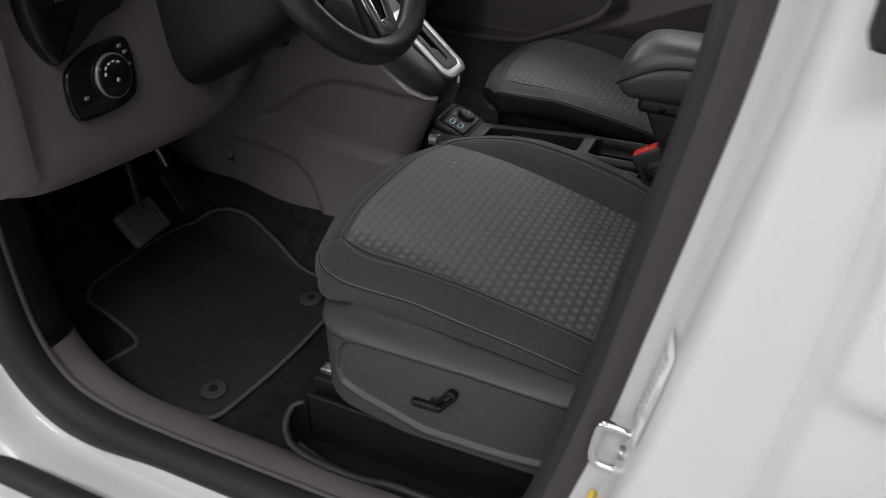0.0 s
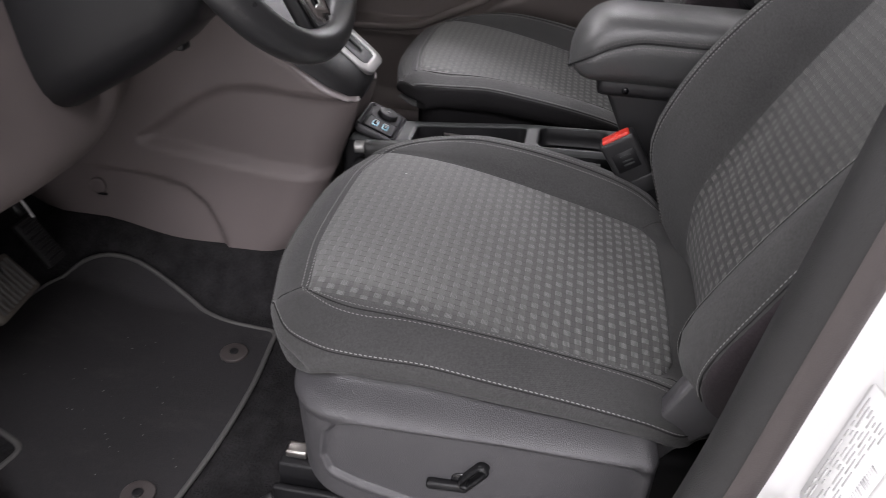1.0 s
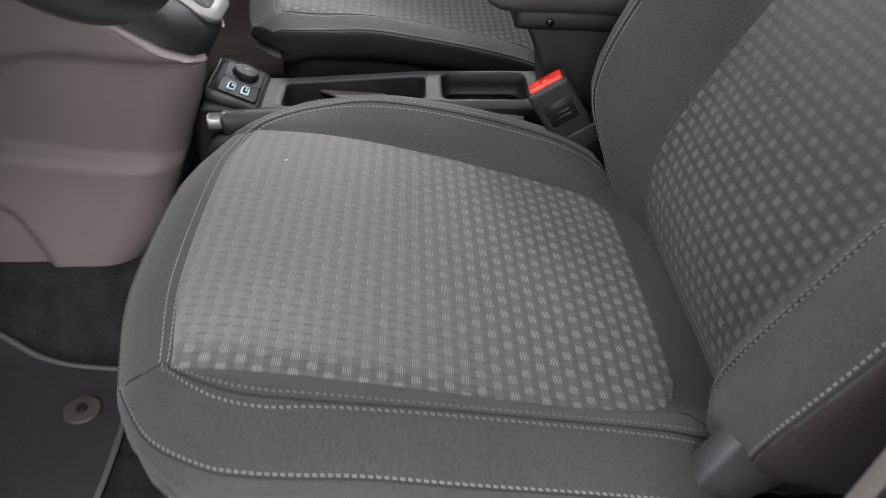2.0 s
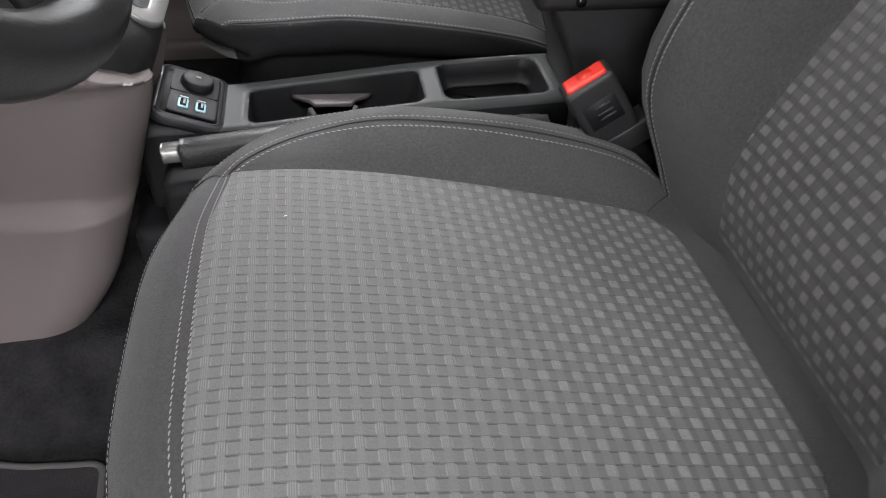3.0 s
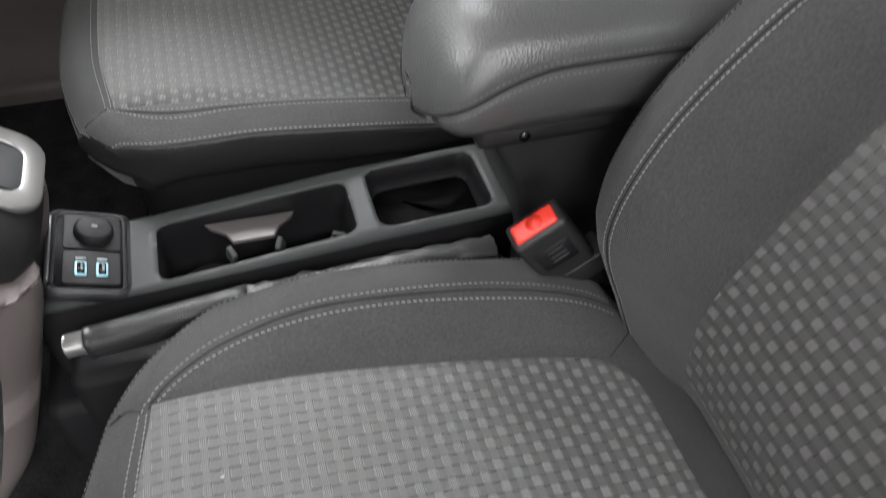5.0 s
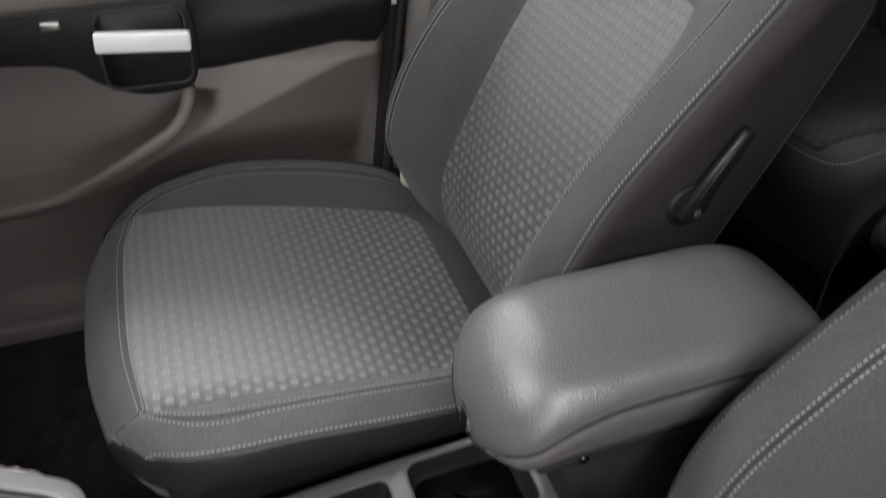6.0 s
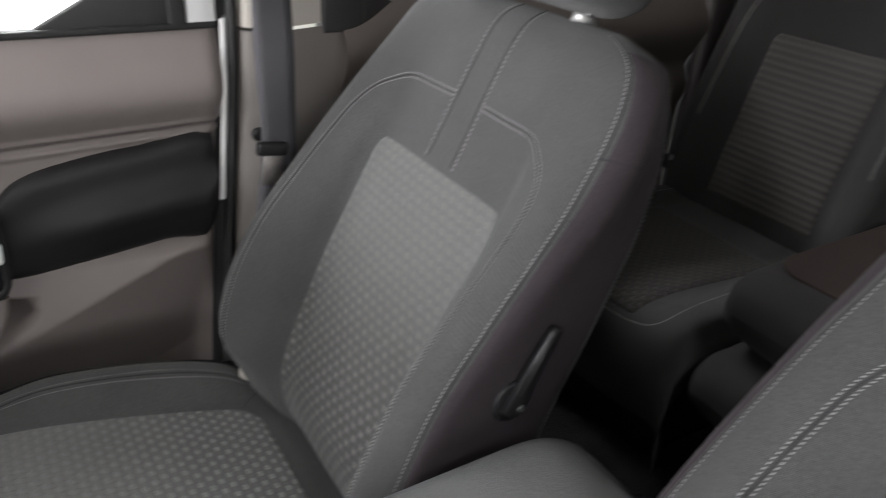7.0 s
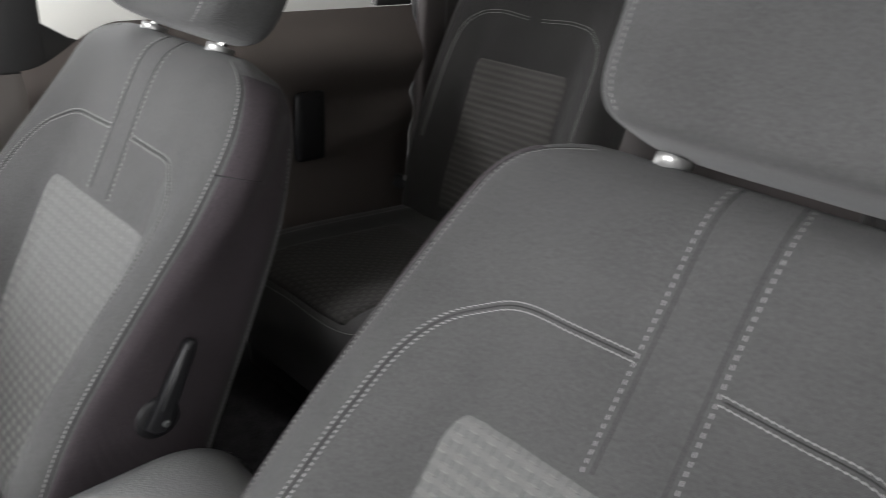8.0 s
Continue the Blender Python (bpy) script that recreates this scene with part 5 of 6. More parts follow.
gate = part("gate_frame", frame_bm(rounded_rect(0.168, 0.094, 0.024), rounded_rect(0.132, 0.060, 0.014), 0.007, gm @ pose(0, 0, -0.003), 0.002), M_SILVER, shift, "satin silver gate frame")
part("gate_floor", prism_bm(rounded_rect(0.136, 0.064, 0.014), 0.002, gm @ pose(0, 0, -0.0035)), M_GLOSSBLACK, shift)
part("gate_plate", frame_bm(rounded_rect(0.128, 0.052, 0.010), rounded_rect(0.086, 0.022, 0.008), 0.004, gm @ pose(0.004, 0, -0.001), 0.001), M_TRAYTOP, shift)
sweep("lever_shaft", [gm @ Vector((-0.052 - 0.25 * z, 0, z)) for z in (-0.005, 0.03, 0.06, 0.085)], round_profile(0.008, 0.008, 12), M_CHROME, shift, up=(0, 1, 0))
part("lever_boot", cyl_bm(0.026, 0.05, gm @ pose(-0.055, 0, 0.02, 0, -14, 0), r2=0.012, bevel=0.003), M_LEATHER, shift)
part("lever_knob", box_bm(0.046, 0.040, 0.085, 0.016, 4, gm @ pose(-0.082, 0, 0.115, 0, -14, 0)), M_SATIN, shift, "black lever knob")

# ---- driver's door opening: seal, sill, pillar ----
APERTURE = smooth_line([(-0.345, -0.40, 1.05), (-0.347, -0.40, 0.70), (-0.348, -0.40, 0.45), (-0.342, -0.40, 0.30), (-0.325, -0.40, 0.215), (-0.285, -0.40, 0.158), (-0.22, -0.40, 0.132), (-0.13, -0.40, 0.124), (0.02, -0.40, 0.124),
                        (0.20, -0.40, 0.126), (0.31, -0.40, 0.136), (0.375, -0.40, 0.18), (0.412, -0.40, 0.26), (0.436, -0.40, 0.36), (0.455, -0.40, 0.46), (0.468, -0.40, 0.555), (0.486, -0.40, 0.69), (0.499, -0.40, 0.81), (0.508, -0.40, 1.0),
                        (0.500, -0.40, 1.20), (0.44, -0.395, 1.30), (0.30, -0.39, 1.33), (0.05, -0.39, 1.33), (-0.14, -0.40, 1.28), (-0.28, -0.40, 1.17)], 6, True)


def carried(profile, lean=0.0, swell=0.0):
    """Profile points (outward, y) along the door opening, drawn back by lean along the centre pillar, wider by swell at the front foot."""
    verts, n = [], len(APERTURE)
    for i, p in enumerate(APERTURE):
        t = (APERTURE[(i + 1) % n] - APERTURE[i - 1]).normalized()
        out = Vector((-t.z, 0, t.x)).normalized() * -1
        back = lean * step(0.34, 0.42, p.x) * step(1.3, 1.2, p.z)
        wide = swell * step(-0.08, -0.27, p.x) * step(0.8, 0.4, p.z)
        for o, y in profile:
            verts.append(Vector((p.x, 0, p.z)) + out * (o + back + wide * step(0.0, 0.012, o)) + Vector((0, y, 0)))
    m = len(profile)
    faces = grid_faces(n, m) + [((n - 1) * m + j, j, j + 1, (n - 1) * m + j + 1) for j in range(m - 1)]
    return verts, faces


def aperture_strip(name, profile, material, parent=None, label="", keep=None, lean=0.0, swell=0.0):
    verts, faces = carried(profile, lean, swell)
    if keep:
        m = len(profile)
        faces = [f for f in faces if all(keep(APERTURE[k // m]) for k in f)]
        used = sorted({k for f in faces for k in f})
        place = {k: i for i, k in enumerate(used)}
        verts, faces = [verts[k] for k in used], [tuple(place[k] for k in f) for f in faces]
    return raw(name, verts, faces, material, parent, label)


body = thing("car_body_side", "white painted door frame with sill and centre pillar", "car body", kind="structure")
seal = thing("door_seal", "black rubber door seal round the door opening", "door seal")
aperture_strip("seal_bulb", [(-0.006, -0.366), (-0.012, -0.376), (-0.013, -0.390), (-0.008, -0.402), (0.002, -0.410), (0.014, -0.409), (0.020, -0.402), (0.016, -0.394)], M_RUBBER, seal, lean=0.008, swell=0.026)
aperture_strip("pillar_lip", [(0.002, -0.343), (-0.006, -0.345), (-0.012, -0.352), (-0.014, -0.362), (-0.013, -0.374)], M_RUBBER, seal, "black rubber lip over the pillar trim", keep=lambda p: p.x > 0.37 and p.z < 1.25, lean=0.022)
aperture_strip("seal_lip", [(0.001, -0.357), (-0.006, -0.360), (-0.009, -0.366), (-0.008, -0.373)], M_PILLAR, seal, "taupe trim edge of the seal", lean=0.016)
aperture_strip("seal_flap", [(0.002, -0.4105), (0.006, -0.4135), (0.018, -0.4135), (0.026, -0.4045)], M_TRIMDARK, seal, "mauve grey outer flap of the seal", keep=lambda p: p.x > 0.37 and p.z < 1.25, lean=0.008)
aperture_strip("door_frame", [(0.004, -0.388), (0.020, -0.399), (0.036, -0.403), (0.045, -0.406), (0.051, -0.413), (0.054, -0.430), (0.057, -0.452), (0.062, -0.468), (0.072, -0.481), (0.092, -0.489), (0.130, -0.493),
                              (0.150, -0.490), (0.158, -0.478), (0.162, -0.462), (0.180, -0.456), (0.25, -0.452)], M_PAINT, body)
# inner trim of sill and pillar
INNER = [(0.003, -0.360), (0.000, -0.351), (0.000, -0.340), (0.003, -0.322), (0.016, -0.302), (0.042, -0.284), (0.075, -0.268)]
aperture_strip("sill_trim", INNER, M_TRIM, body, "taupe inner sill trim", keep=lambda p: p.z < 0.235 and p.x < 0.392)
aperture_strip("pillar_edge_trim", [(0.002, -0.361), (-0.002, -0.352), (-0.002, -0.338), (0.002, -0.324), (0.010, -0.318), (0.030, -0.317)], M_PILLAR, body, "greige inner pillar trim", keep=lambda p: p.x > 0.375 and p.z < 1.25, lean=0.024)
aperture_strip("inner_trim", INNER, M_SATIN, body, "black inner frame trim", keep=lambda p: (p.x <= -0.27 and p.z > 0.20) or p.z > 1.1)
# sill outer skin and black strip
verts = []
for i in range(41):
    x = -0.75 + 1.35 * i / 40
    for y, z in ((-0.462, 0.058), (-0.486, 0.052), (-0.53, 0.040), (-0.575, 0.018), (-0.595, -0.02), (-0.60, -0.09)):
        verts.append((x, y, z + 0.0))
raw("sill_skin", verts, grid_faces(41, 6), M_PAINT, body)
sweep("sill_strip", [Vector((x, -0.488, 0.088)) for x in (-0.75, -0.3, 0.1, 0.36)], round_profile(0.020, 0.013, 12), M_RUBBER, body, "black rubber sill strip")
# rear side door, closed
slide = thing("rear_side_door", "closed white rear side door with dark window", "car door")
verts = []
for i in range(50):
    a = i / 49
    x0 = 1.35 * a ** 1.6
    for z in [0.05 + 0.786 * k / 90 for k in range(91)]:
        lean = lerp_table([(0.0, 0.580), (0.55, 0.588), (0.70, 0.594), (0.84, 0.592)], z)
        y = -0.448 - 0.077 * step(0.0, 0.030, x0) - 0.010 * step(0.02, 0.07, x0) + 0.006 * step(0.58, 0.50, z) - 0.011 * step(0.622, 0.646, z) * step(0.01, 0.04, x0)
        verts.append((lean + x0, y, z))
raw("door_skin", verts, grid_faces(50, 91), M_PAINT, slide)
box("window_glass", (0.600, -0.526, 0.842), (1.85, -0.510, 1.25), M_DARKGLASS, slide, 0.004, "dark tinted side window")
box("window_frame", (0.576, -0.532, 0.836), (0.606, -0.500, 1.28), M_RUBBER, slide, 0.006, "black window rubber")
# striker on the pillar
striker = thing("door_striker", "bright steel door striker loop bolted to the pillar", "door striker")
SX, SY, SZ = 0.510, -0.425, 0.436
part("striker_plate", box_bm(0.006, 0.034, 0.076, 0.003, 2, pose(SX, SY, SZ, 0, 10, 0)), M_RUST, striker, "stained steel base plate")
loop = smooth_line([(SX, SY, SZ + 0.021), (SX - 0.014, SY, SZ + 0.024), (SX - 0.026, SY, SZ + 0.021), (SX - 0.030, SY, SZ), (SX - 0.029, SY, SZ - 0.021), (SX - 0.016, SY, SZ - 0.026), (SX - 0.002, SY, SZ - 0.024)], 5)
sweep("striker_loop", loop, round_profile(0.0046, 0.0046, 12), M_CHROME, striker, up=(0, 1, 0))
part("bolt", cyl_bm(0.007, 0.006, pose(SX - 0.004, SY - 0.010, SZ + 0.006, 0, 90, 0), n=6), M_STEEL, striker)
part("bolt", cyl_bm(0.007, 0.006, pose(SX - 0.004, SY + 0.010, SZ - 0.006, 0, 90, 0), n=6), M_STEEL, striker)
plug = thing("pillar_plug", "small yellow plug in the pillar below the striker", "plug")
part("plug_cap", cyl_bm(0.009, 0.006, pose(0.487, -0.425, 0.362, 0, 90, 0), bevel=0.002), M_YELLOW, plug)
# information sticker on the pillar
sticker = thing("pillar_sticker", "pale sticker with rows of small grey print on the pillar", "sticker")
up = Vector((0.136, 0, 0.991)).normalized()
across = Vector((0.171, -0.985, 0)).normalized()
face = across.cross(up).normalized()
st = Matrix(((across.x, up.x, face.x, 0.5178), (across.y, up.y, face.y, -0.439), (across.z, up.z, face.z, 0.525), (0, 0, 0, 1)))
part("sticker_film", prism_bm(rounded_rect(0.044, 0.104, 0.004), 0.0003, st), M_LABEL, sticker)
for k in range(8):
    v, u = -0.017 + 0.0034 * k, -0.046
    while u < 0.044:
        ln = random.uniform(0.004, 0.018)
        if random.random() < 0.8 and u + ln < 0.047:
            part("print_bar", prism_bm(rounded_rect(0.0016, ln, 0.0003, 1), 0.0003, st @ pose(v, u + ln / 2, 0.0003)), M_STICKPRINT, sticker)
        u += ln + 0.003
for k in range(16):
    part("bar_line", prism_bm(rounded_rect(0.007, random.choice((0.0006, 0.001, 0.0014)), 0.0002, 1), 0.0003, st @ pose(0.0155, -0.020 + 0.0024 * k, 0.0003)), M_STICKPRINT, sticker)

# ---- passenger side: door ----
pdoor = thing("passenger_door", "taupe passenger door trim with black armrest and silver handle", "car door")
ARMPAD = [(p.x, p.y) for p in smooth_line([(0.170, 0.508, 0), (0.167, 0.566, 0), (0.180, 0.624, 0), (0.218, 0.660, 0), (0.30, 0.678, 0), (0.38, 0.686, 0), (0.484, 0.690, 0), (0.473, 0.528, 0), (0.40, 0.523, 0), (0.28, 0.510, 0)], 4, True)]
POCKET = [(-0.50, 0.545), (-0.10, 0.545), (0.02, 0.535), (0.08, 0.500), (0.14, 0.478), (0.196, 0.470), (0.200, 0.450), (0.188, 0.432), (0.14, 0.405), (0.06, 0.355), (0.0, 0.325), (-0.06, 0.312), (-0.15, 0.310), (-0.50, 0.320)]


def door_edge(z):
    return lerp_table([(0.0, 0.440), (0.277, 0.461), (0.514, 0.481), (0.755, 0.505), (0.86, 0.510)], z)


def door_y(x, z):
    y = 1.112
    y -= 0.034 * step(0.685, 0.76, z) * (1 - step(0.765, 0.862, z))
    ridge = 0.700 + 0.02 * (x - 0.3)
    y += 0.005 * math.exp(-((z - ridge) / 0.004) ** 2) - 0.004 * math.exp(-((z - ridge + 0.010) / 0.004) ** 2) - 0.004 * math.exp(-((z - ridge - 0.010) / 0.004) ** 2)
    y += 0.080 * step(-0.005, 0.018, inside_distance(POCKET, x, z))
    crease = z - 0.391 - 0.415 * (x - 0.141)
    if z < 0.53:
        y += (-0.020 * max(0.0, 1 - crease / 0.10) if crease > 0 else -0.020 + min(0.080, -0.36 * crease)) * step(-0.02, 0.06, x) * step(0.53, 0.50, z) * step(0.0, 0.022, door_edge(z) - x)
    y -= 0.010 * step(0.16, 0.11, z)
    return y


verts, n, m = [], 120, 230
for j in range(m + 1):
    z = 0.085 + 0.765 * j / m
    for i in range(n + 1):
        x = -0.62 + (door_edge(z) + 0.62) * i / n
        verts.append((x, door_y(x, z) + 0.02 * step(0.988, 1.0, i / n), z))
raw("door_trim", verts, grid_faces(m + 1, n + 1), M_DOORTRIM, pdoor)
# armrest pad
verts, faces = [], []
n, m = 40, 26
for i in range(n + 1):
    a = i / n
    x = 0.165 + 0.319 * a
    zs = [z for z in [0.48 + 0.0005 * k for k in range(450)] if inside_distance(ARMPAD, x, z) > 0]
    lo, hi = (min(zs), max(zs)) if zs else (0.55, 0.56)
    for j in range(m + 1):
        b = j / m
        z = lo + (hi - lo) * b
        e = max(abs(2 * b - 1) ** 10, abs(2 * a - 1) ** 24 * (1 if a < 0.5 else 0.2))
        bulge = 0.012 + 0.016 * math.exp(-((b - 0.42) / 0.20) ** 2) * step(-0.05, 0.5, a)
        verts.append((x, 1.108 - bulge * (1 - e) + 0.006 * e, z))
raw("armrest_pad", verts, grid_faces(n + 1, m + 1), M_PAD, pdoor, "black soft door armrest pad")
# lit ridge that sweeps down from the armrest to the door's front
ridge = smooth_line([(0.162, 1.082, 0.498), (0.156, 1.078, 0.470), (0.138, 1.074, 0.440), (0.108, 1.072, 0.418), (0.030, 1.072, 0.378), (-0.045, 1.074, 0.344), (-0.10, 1.078, 0.332), (-0.20, 1.084, 0.326), (-0.40, 1.088, 0.324)], 6)
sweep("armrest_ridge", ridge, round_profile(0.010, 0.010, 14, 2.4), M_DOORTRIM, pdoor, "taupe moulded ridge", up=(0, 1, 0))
# handle recess, dark carrier and handle
hm = pose(0.113, 1.068, 0.576, 90, 0, 0)
carrier = [(p.x, p.y) for p in smooth_line([(-0.66, 0.030, 0), (-0.30, 0.050, 0), (-0.085, 0.058, 0), (0.055, 0.060, 0), (0.070, 0.050, 0), (0.072, -0.02, 0), (0.060, -0.065, 0), (0.03, -0.076, 0), (-0.02, -0.074, 0), (-0.07, -0.050, 0), (-0.12, -0.018, 0), (-0.30, -0.008, 0), (-0.66, -0.02, 0)], 3, True)]
hc = part("handle_carrier", prism_bm(carrier, 0.008, hm, 0.003), M_SATIN, pdoor, "black door handle carrier")
part("handle_recess", prism_bm(rounded_rect(0.118, 0.112, 0.018), 0.004, hm @ pose(0.002, -0.006, 0.006), 0.002), M_GLOSSBLACK, hc)
part("recess_rim", frame_bm(rounded_rect(0.122, 0.116, 0.019), rounded_rect(0.114, 0.108, 0.017), 0.006, hm @ pose(0.002, -0.006, 0.006), 0.001), M_PLASTIC, hc)
part("door_handle", prism_bm(rounded_rect(0.126, 0.029, 0.005), 0.013, hm @ pose(0.002, 0.006, 0.006, 0, 0, -5), 0.004), M_HANDLE, hc, "satin silver door handle")
part("lock_button", box_bm(0.026, 0.012, 0.013, 0.003, 2, pose(0.006, 1.057, 0.616)), M_STEEL, hc, "bright lock button")
part("speaker_button", cyl_bm(0.010, 0.006, pose(0.06, 1.073, 0.745, 90, 0, 0), bevel=0.002), M_TRIMDARK, pdoor)
# window and its frame
box("belt_moulding", (-0.62, 1.104, 0.846), (0.506, 1.124, 0.856), M_RUBBER, pdoor, 0.003, "black window seal")
part("corner_fillet", prism_bm([(0.26, 0.850), (0.455, 0.852), (0.462, 0.99), (0.44, 0.985), (0.36, 0.905)], 0.012, pose(0, 1.122, 0, 90, 0, 0), 0.003), M_RUBBER, pdoor, "black window corner")
box("window_post", (0.440, 1.104, 0.85), (0.464, 1.128, 1.32), M_RUBBER, pdoor, 0.004)
box("frame_flank", (0.465, 1.106, 0.85), (0.506, 1.1255, 1.32), M_PAINT, pdoor, 0.004, "white painted window frame flank")
glass = box("window_pane", (-0.62, 1.128, 0.85), (0.46, 1.132, 1.30), M_GLASS, pdoor, 0.0, "clear side window glass")
glass.visible_shadow = False
verts = []
for k in range(24):
    z = 0.58 + 0.28 * k / 23
    x = door_edge(z)
    verts += [(x - 0.001, 1.104, z), (x + 0.003, 1.101, z), (x + 0.008, 1.102, z), (x + 0.010, 1.125, z)]
raw("door_edge", verts, grid_faces(24, 4), M_PAINT, pdoor, "white painted door edge")
# dark backing strip added to keep the bright hall out of the gap
verts = []
for k in range(24):
    z = 0.06 + 1.28 * k / 23
    x = door_edge(min(z, 0.86))
    verts += [(x - 0.004, 1.1256, z), (x + 0.06, 1.1256, z), (x + 0.06, 1.150, z), (x - 0.004, 1.150, z)]
raw("gap_backing", verts, grid_faces(24, 4, True), M_RUBBER, pdoor, "black backing strip behind the door gap")
right_body = thing("right_body_side", "taupe trimmed centre pillar and sill beside the passenger seat", "car body", kind="structure")
box("sill_trim", (-0.70, 1.075, 0.05), (0.62, 1.14, 0.100), M_TRIM, right_body, 0.012)
sealr = smooth_line([(door_edge(z) + 0.017, 1.110, z) for z in (0.08, 0.28, 0.5, 0.7, 0.86, 1.1, 1.3)], 5)
sweep("pillar_seal", sealr, round_profile(0.008, 0.012, 10), M_RUBBER, right_body, "black door seal", up=(0, 1, 0))


def pillar_strip(name, z0, z1, material, off=0.0):
    verts = []
    for k in range(25):
        z = z0 + (z1 - z0) * k / 24
        x = door_edge(min(z, 0.86)) + 0.027
        flare = 0.010 * step(0.74, 0.64, z)
        for dx, y in ((0.0, 1.115), (0.004, 1.096), (0.012, 1.088), (0.05, 1.082 - flare), (0.085, 1.084 - flare), (0.115, 1.092), (0.15, 1.094), (0.175, 1.100), (0.185, 1.12)):
            verts.append((x + dx, y + off, z))
    return raw(name, verts, grid_faces(25, 9), material, right_body)


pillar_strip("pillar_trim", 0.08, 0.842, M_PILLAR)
pillar_strip("pillar_upper", 0.846, 1.36, M_CREAM, 0.004)
belt = thing("seat_belt", "dark grey seat belt webbing running down the pillar", "seat belt", (-0.062, -0.055, 0.010))
verts = []
for k in range(30):
    z = 0.42 + 0.86 * k / 29
    tw = 0.004 * math.sin(k * 0.8)
    for dx in (-0.027, -0.0135, 0.0, 0.0135, 0.027):
        verts.append((0.612 - 0.03 * step(0.72, 0.45, z) + dx, 1.052 + tw * dx / 0.027 - 0.02 * step(0.9, 0.5, z) * 0.5, z))
wb = raw("webbing", verts, grid_faces(30, 5), M_BELT, belt)
sol = wb.modifiers.new("thickness", "SOLIDIFY")
sol.thickness = 0.0016
part("belt_tongue", box_bm(0.046, 0.014, 0.020, 0.006, 3, pose(0.598, 1.040, 0.690, 0, 8, 0)), M_SATIN, belt, "black belt tongue grip")
part("tongue_plate", box_bm(0.030, 0.003, 0.050, 0.004, 2, pose(0.597, 1.038, 0.660, 0, 8, 0)), M_STEEL, belt, "steel belt tongue")
part("pillar_bolt", cyl_bm(0.010, 0.01, pose(0.590, 1.072, 0.702, 90, 0, 0), bevel=0.003), M_SATIN, belt)

# rear side trim on the passenger side
rtrim = thing("rear_side_trim", "taupe rear side door trim below the window, darkened for shade", "door trim", kind="structure")
verts, n, m = [], 60, 50
for j in range(m + 1):
    z = 0.10 + 0.80 * j / m
    for i in range(n + 1):
        x = 0.690 + 0.815 * i / n
        top = 0.838 + 0.06 * step(0.69, 0.86, x)
        zz = 0.10 + (top - 0.10) * j / m
        y = 1.100 - 0.040 * step(0.70, 0.80, zz) + 0.045 * step(0.80, 0.90, zz) + 0.006 * math.exp(-((zz - 0.705 - 0.02 * (x - 1.1)) / 0.012) ** 2)
        ridge = 0.575 + 0.16 * (x - 1.15)
        y -= 0.014 * step(0.05, 0.0, abs(zz - ridge - 0.03)) * step(1.15, 1.30, x)
        verts.append((x, y, zz))
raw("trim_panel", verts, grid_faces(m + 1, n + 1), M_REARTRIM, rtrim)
box("pull_cup", (1.180, 1.072, 0.60), (1.250, 1.096, 0.745), M_SATIN, rtrim, 0.016, "black pull handle recess")
box("trim_edge", (1.506, 1.085, 0.10), (1.522, 1.12, 0.93), M_RUBBER, rtrim, 0.004, "black door seal")
box("window_frame", (0.662, 1.090, 0.83), (0.735, 1.122, 1.33), M_RUBBER, rtrim, 0.006, "black window frame")
box("window_frame", (1.40, 1.098, 0.90), (1.50, 1.122, 1.33), M_RUBBER, rtrim, 0.006, "black window frame")
part("window_fillet", prism_bm([(0.69, 0.830), (0.76, 0.836), (0.80, 0.868), (0.78, 0.875), (0.74, 0.90), (0.69, 1.1)], 0.014, pose(0, 1.121, 0, 90, 0, 0), 0.003), M_RUBBER, rtrim, "black window corner")
# dark filler box added to close a bright gap beside the seat
box("rear_gap_filler", (1.500, 1.060, 0.06), (1.575, 1.089, 1.36), M_TRIMDARK, rtrim, 0.012)
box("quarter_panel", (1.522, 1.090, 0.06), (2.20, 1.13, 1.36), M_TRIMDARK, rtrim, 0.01)

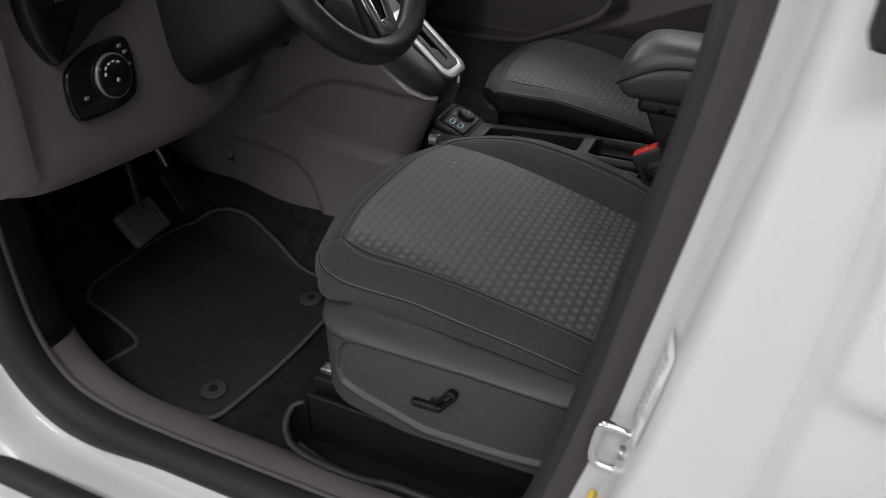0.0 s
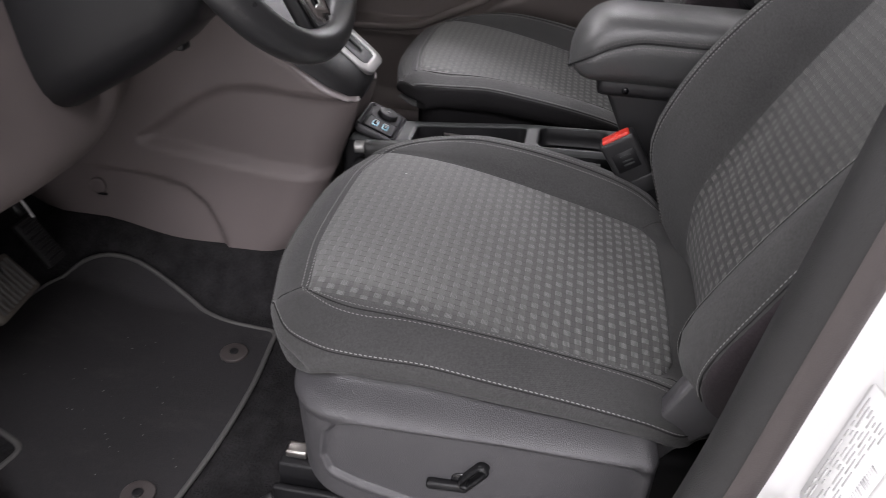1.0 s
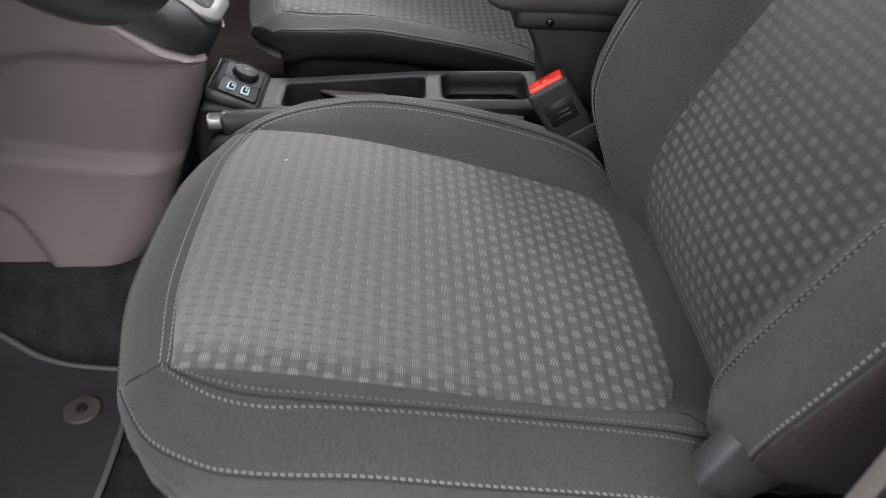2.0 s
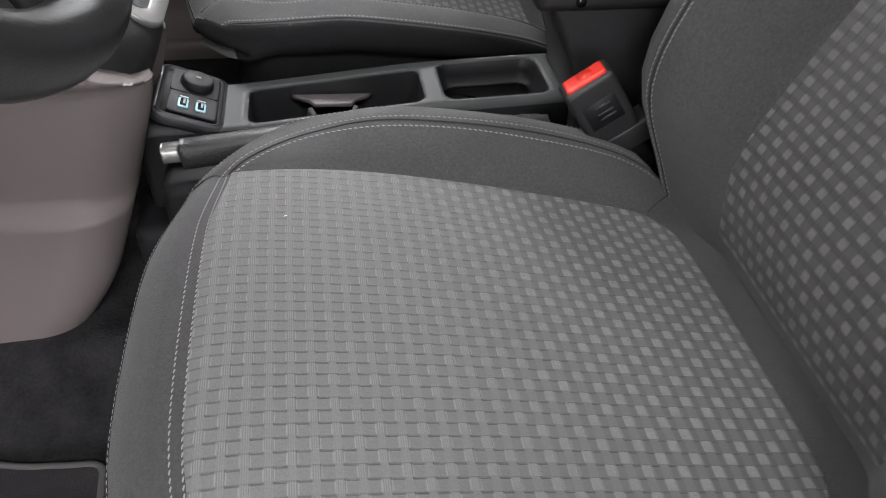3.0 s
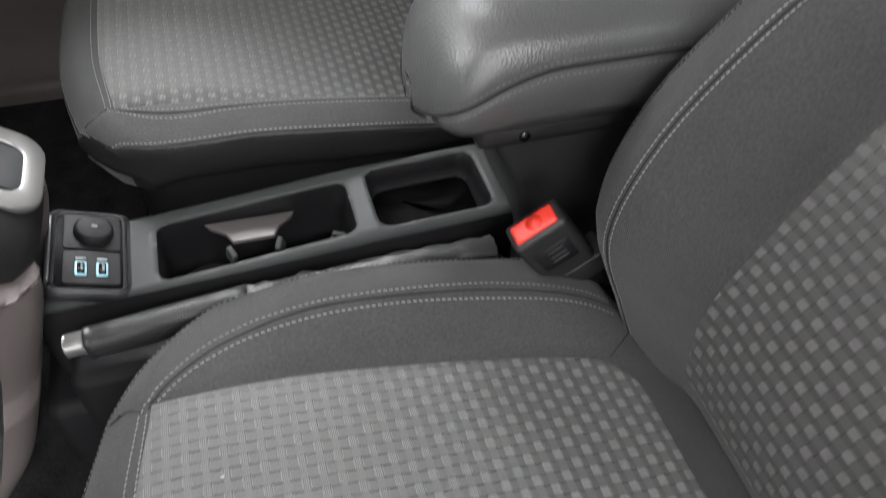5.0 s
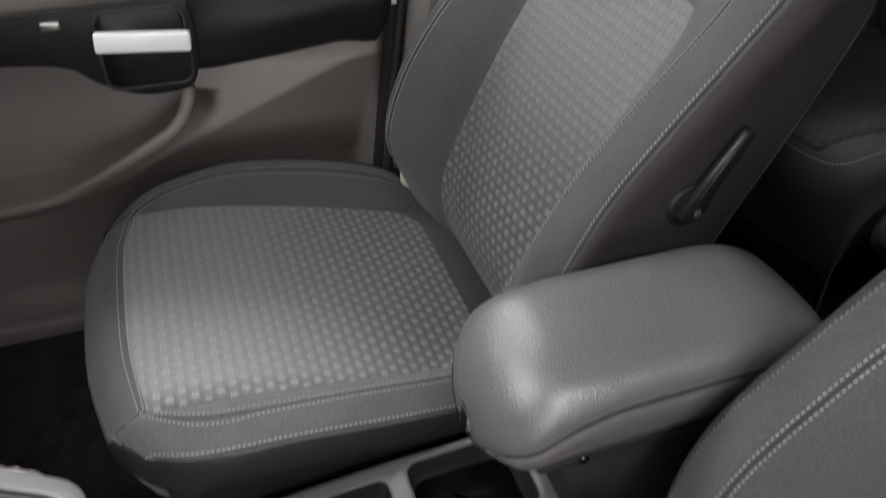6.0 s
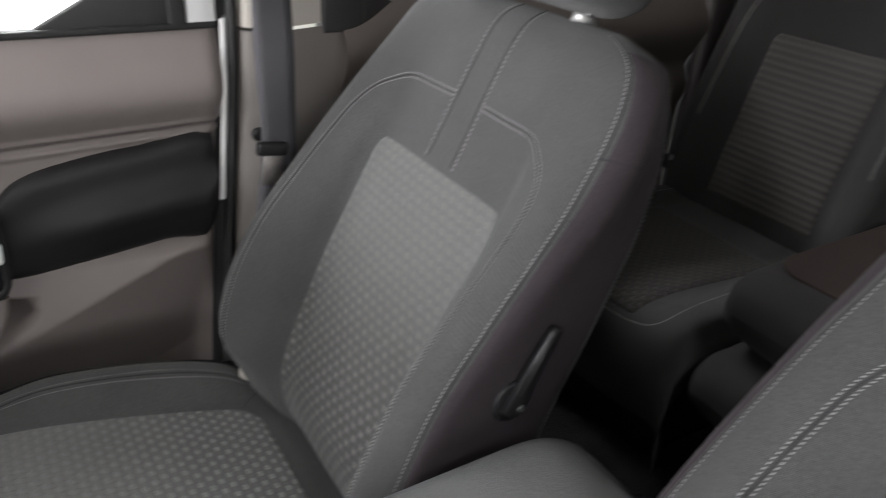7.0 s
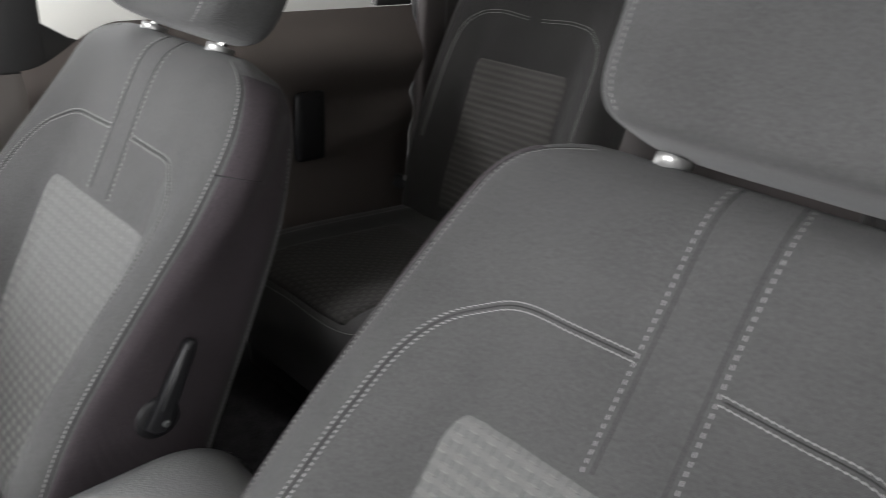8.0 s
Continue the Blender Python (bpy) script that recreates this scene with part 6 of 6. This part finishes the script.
# ---- rear seats ----
def rear_seat(name, label, place, width, group):
    seat = thing(name, label, "car seat", place, group)
    hw = width / 2
    net = []
    for x, z, dz in ((0.0, 0.20, 0.0), (-0.012, 0.28, 0.0), (0.0, 0.335, 0.0), (0.03, 0.362, 0.0), (0.10, 0.370, 0.004), (0.22, 0.362, 0.008), (0.36, 0.350, 0.010), (0.50, 0.340, 0.010)):
        half = [(0, z), (hw * 0.35, z - 0.002), (hw * 0.62, z), (hw * 0.78, z + dz), (hw * 0.92, z + dz - 0.006), (hw, z + dz - 0.04), (hw, z + dz - 0.10)]
        net.append([(x + 0.03 * (abs(y) / hw) ** 4, y, zz) for y, zz in mirrored(half)])
    cs = Sheet(net)
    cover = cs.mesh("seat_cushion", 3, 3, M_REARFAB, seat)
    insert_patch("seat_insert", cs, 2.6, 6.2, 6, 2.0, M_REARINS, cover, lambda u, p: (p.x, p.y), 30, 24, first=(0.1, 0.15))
    for sign in (1, -1):
        stitch_on(cs, "stitching", [(2.4, 6), (2.4, 6 + 2 * sign), (3, 6 + 3 * sign), (5, 6 + 3 * sign), (6.8, 6 + 3 * sign)], M_THREAD, cover)
    net = []
    for s, f, b, k in ((0.0, 0.0, 0.02, 1), (0.10, 0.01, 0.03, 1), (0.25, 0.01, 0.03, 1), (0.40, 0.005, 0.02, 1), (0.50, 0.0, 0.01, 0.98), (0.60, -0.012, 0.0, 0.93), (0.635, -0.04, 0.0, 0.85), (0.64, -0.08, 0.0, 0.8)):
        w = hw * k
        half = [(0, f), (w * 0.3, f), (w * 0.52, f), (w * 0.68, f + b * 0.6), (w * 0.86, f + b), (w, f + b - 0.03), (w, f - 0.06), (w * 0.9, f - 0.09)]
        net.append([tilt_point((-g, y, s), (0.475, 0.34), 17.0) for y, g in mirrored(half)])
    bs = Sheet(net)
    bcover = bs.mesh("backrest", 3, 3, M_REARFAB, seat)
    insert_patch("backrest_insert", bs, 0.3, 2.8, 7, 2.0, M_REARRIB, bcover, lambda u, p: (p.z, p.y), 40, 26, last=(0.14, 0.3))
    for sign in (1, -1):
        for sh in (-0.003, 0.003):
            stitch_on(bs, "stitching", [(3.6, 7 + 0.25 * sign), (3.65, 7 + 1.4 * sign), (3.5, 7 + 2.6 * sign), (3.0, 7 + 3.4 * sign), (1.5, 7 + 3.6 * sign)], M_THREAD, bcover, sh)
    box("seat_base", (0.04, -hw + 0.03, 0.0), (0.50, hw - 0.03, 0.25), M_SATIN, seat, 0.02)
    return seat


rear_seat("second_row_seat", "dark grey fabric rear seat with woven insert", (0.965, 0.808, 0.12), 0.48, "rear seats")
rear_seat("second_row_seat", "dark grey fabric rear seat with woven insert", (0.985, -0.12, 0.12), 0.48, "rear seats")
centre = thing("folded_centre_seat", "folded centre rear seat with brown carpet back", "car seat")


def padded_slab(name, x0, x1, y, z, hw, hh, material, label=""):
    """A cushion lying flat, rounded at its ends and sides."""
    rows = []
    for i in range(25):
        a = i / 24
        x = x0 + (x1 - x0) * (0.5 - 0.5 * math.cos(math.pi * a))
        e = min(1.0, (x - x0) / 0.075) if a < 0.5 else min(1.0, (x1 - x) / 0.075)
        k = math.sqrt(max(0.0, 1 - (1 - e) ** 2.4))
        rows.append([Vector((x, y + p[0] * (0.72 + 0.28 * k), z + p[1] * k)) for p in round_profile(hw, hh, 28, 3.2)])
    pts = [p for r in rows for p in r]
    return raw(name, pts, grid_faces(25, 28, True), material, centre, label, uvs=[(p.x, p.y) for p in pts])


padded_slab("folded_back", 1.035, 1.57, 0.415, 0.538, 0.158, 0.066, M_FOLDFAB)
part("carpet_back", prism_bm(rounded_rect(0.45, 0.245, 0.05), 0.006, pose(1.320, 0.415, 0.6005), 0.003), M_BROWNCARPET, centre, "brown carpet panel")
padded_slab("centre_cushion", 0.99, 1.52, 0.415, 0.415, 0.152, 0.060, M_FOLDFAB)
box("centre_base", (1.06, 0.30, 0.22), (1.50, 0.53, 0.39), M_SATIN, centre, 0.02)
latch = thing("rear_belt_latch", "black rear seat belt buckle beside the seat back", "buckle")
part("latch_body", box_bm(0.03, 0.05, 0.03, 0.006, 2, pose(1.445, 1.040, 0.515, 0, 20, 0)), M_SATIN, latch)
part("latch_tip", box_bm(0.012, 0.014, 0.012, 0.003, 2, pose(1.432, 1.020, 0.535)), M_SILVER, latch, "bright latch tip")

# ---- roof, bulkhead and the rest of the shell ----
shell = thing("car_shell", "white van shell with grey roof lining", "car body", kind="structure")
box("roof_lining", (-0.05, -0.40, 1.36), (2.3, 1.12, 1.39), M_HEADLINER, shell, 0.01)
box("roof_skin", (-0.08, -0.45, 1.395), (2.35, 1.17, 1.43), M_PAINT, shell, 0.01)
box("bulkhead", (-1.02, -0.42, 0.0), (-0.96, 1.13, 0.86), M_SATIN, shell, 0.01)
box("left_footwell_wall", (-0.96, -0.42, 0.02), (-0.372, -0.385, 0.90), M_SATIN, shell, 0.006)
box("right_footwell_wall", (-0.96, 1.115, 0.02), (-0.62, 1.15, 0.90), M_SATIN, shell, 0.006)
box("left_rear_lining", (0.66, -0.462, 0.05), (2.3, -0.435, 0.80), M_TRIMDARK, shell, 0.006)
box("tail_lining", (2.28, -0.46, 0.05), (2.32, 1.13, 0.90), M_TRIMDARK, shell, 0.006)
box("left_pillar_lining", (0.560, -0.43, 0.05), (0.66, -0.390, 1.36), M_TRIM, shell, 0.02)
for y in (-0.40, 1.12):
    sweep("windscreen_pillar", smooth_line([(-0.86, y, 0.86), (-0.55, y, 1.08), (-0.25, y, 1.27), (-0.02, y, 1.37)], 4), round_profile(0.03, 0.035, 12), M_CREAM, shell, up=(0, 1, 0))
    box("tail_post", (2.20, y - 0.03, 0.85), (2.30, y + 0.03, 1.38), M_TRIMDARK, shell, 0.01)

# ---- assumed hall round the car ----
tagged(box("ground", (-7, -7, -0.50), (8, 7, -0.36), M_CONCRETE, None, 0.0), "pale worn concrete hall floor", "floor", kind="structure")
for name, lo, hi in (("wall_west", (-7.1, -7, -0.36), (-7, 7, 4.2)), ("wall_east", (8, -7, -0.36), (8.1, 7, 4.2)), ("wall_south", (-7, -7.1, -0.36), (8, -7, 4.2)), ("wall_north", (-7, 7, -0.36), (8, 7.1, 4.2))):
    tagged(box(name, lo, hi, M_HALL, None, 0.0), "plain white painted hall wall", "wall", kind="structure")
# stands for no known gate: glowing panels added to whiten the passenger window
gate = thing("added_backdrop", "glowing white panels added beyond the passenger window", "gate", kind="structure")
for k in range(6):
    box("backdrop_slab", (-2.2, 6.955, -0.34 + 0.6 * k), (2.3, 6.985, 0.24 + 0.6 * k), M_GLOWSHEET, gate, 0.01)
tagged(box("ceiling", (-7.1, -7.1, 4.2), (8.1, 7.1, 4.3), M_HALL, None, 0.0), "plain white hall ceiling", "ceiling", kind="structure")
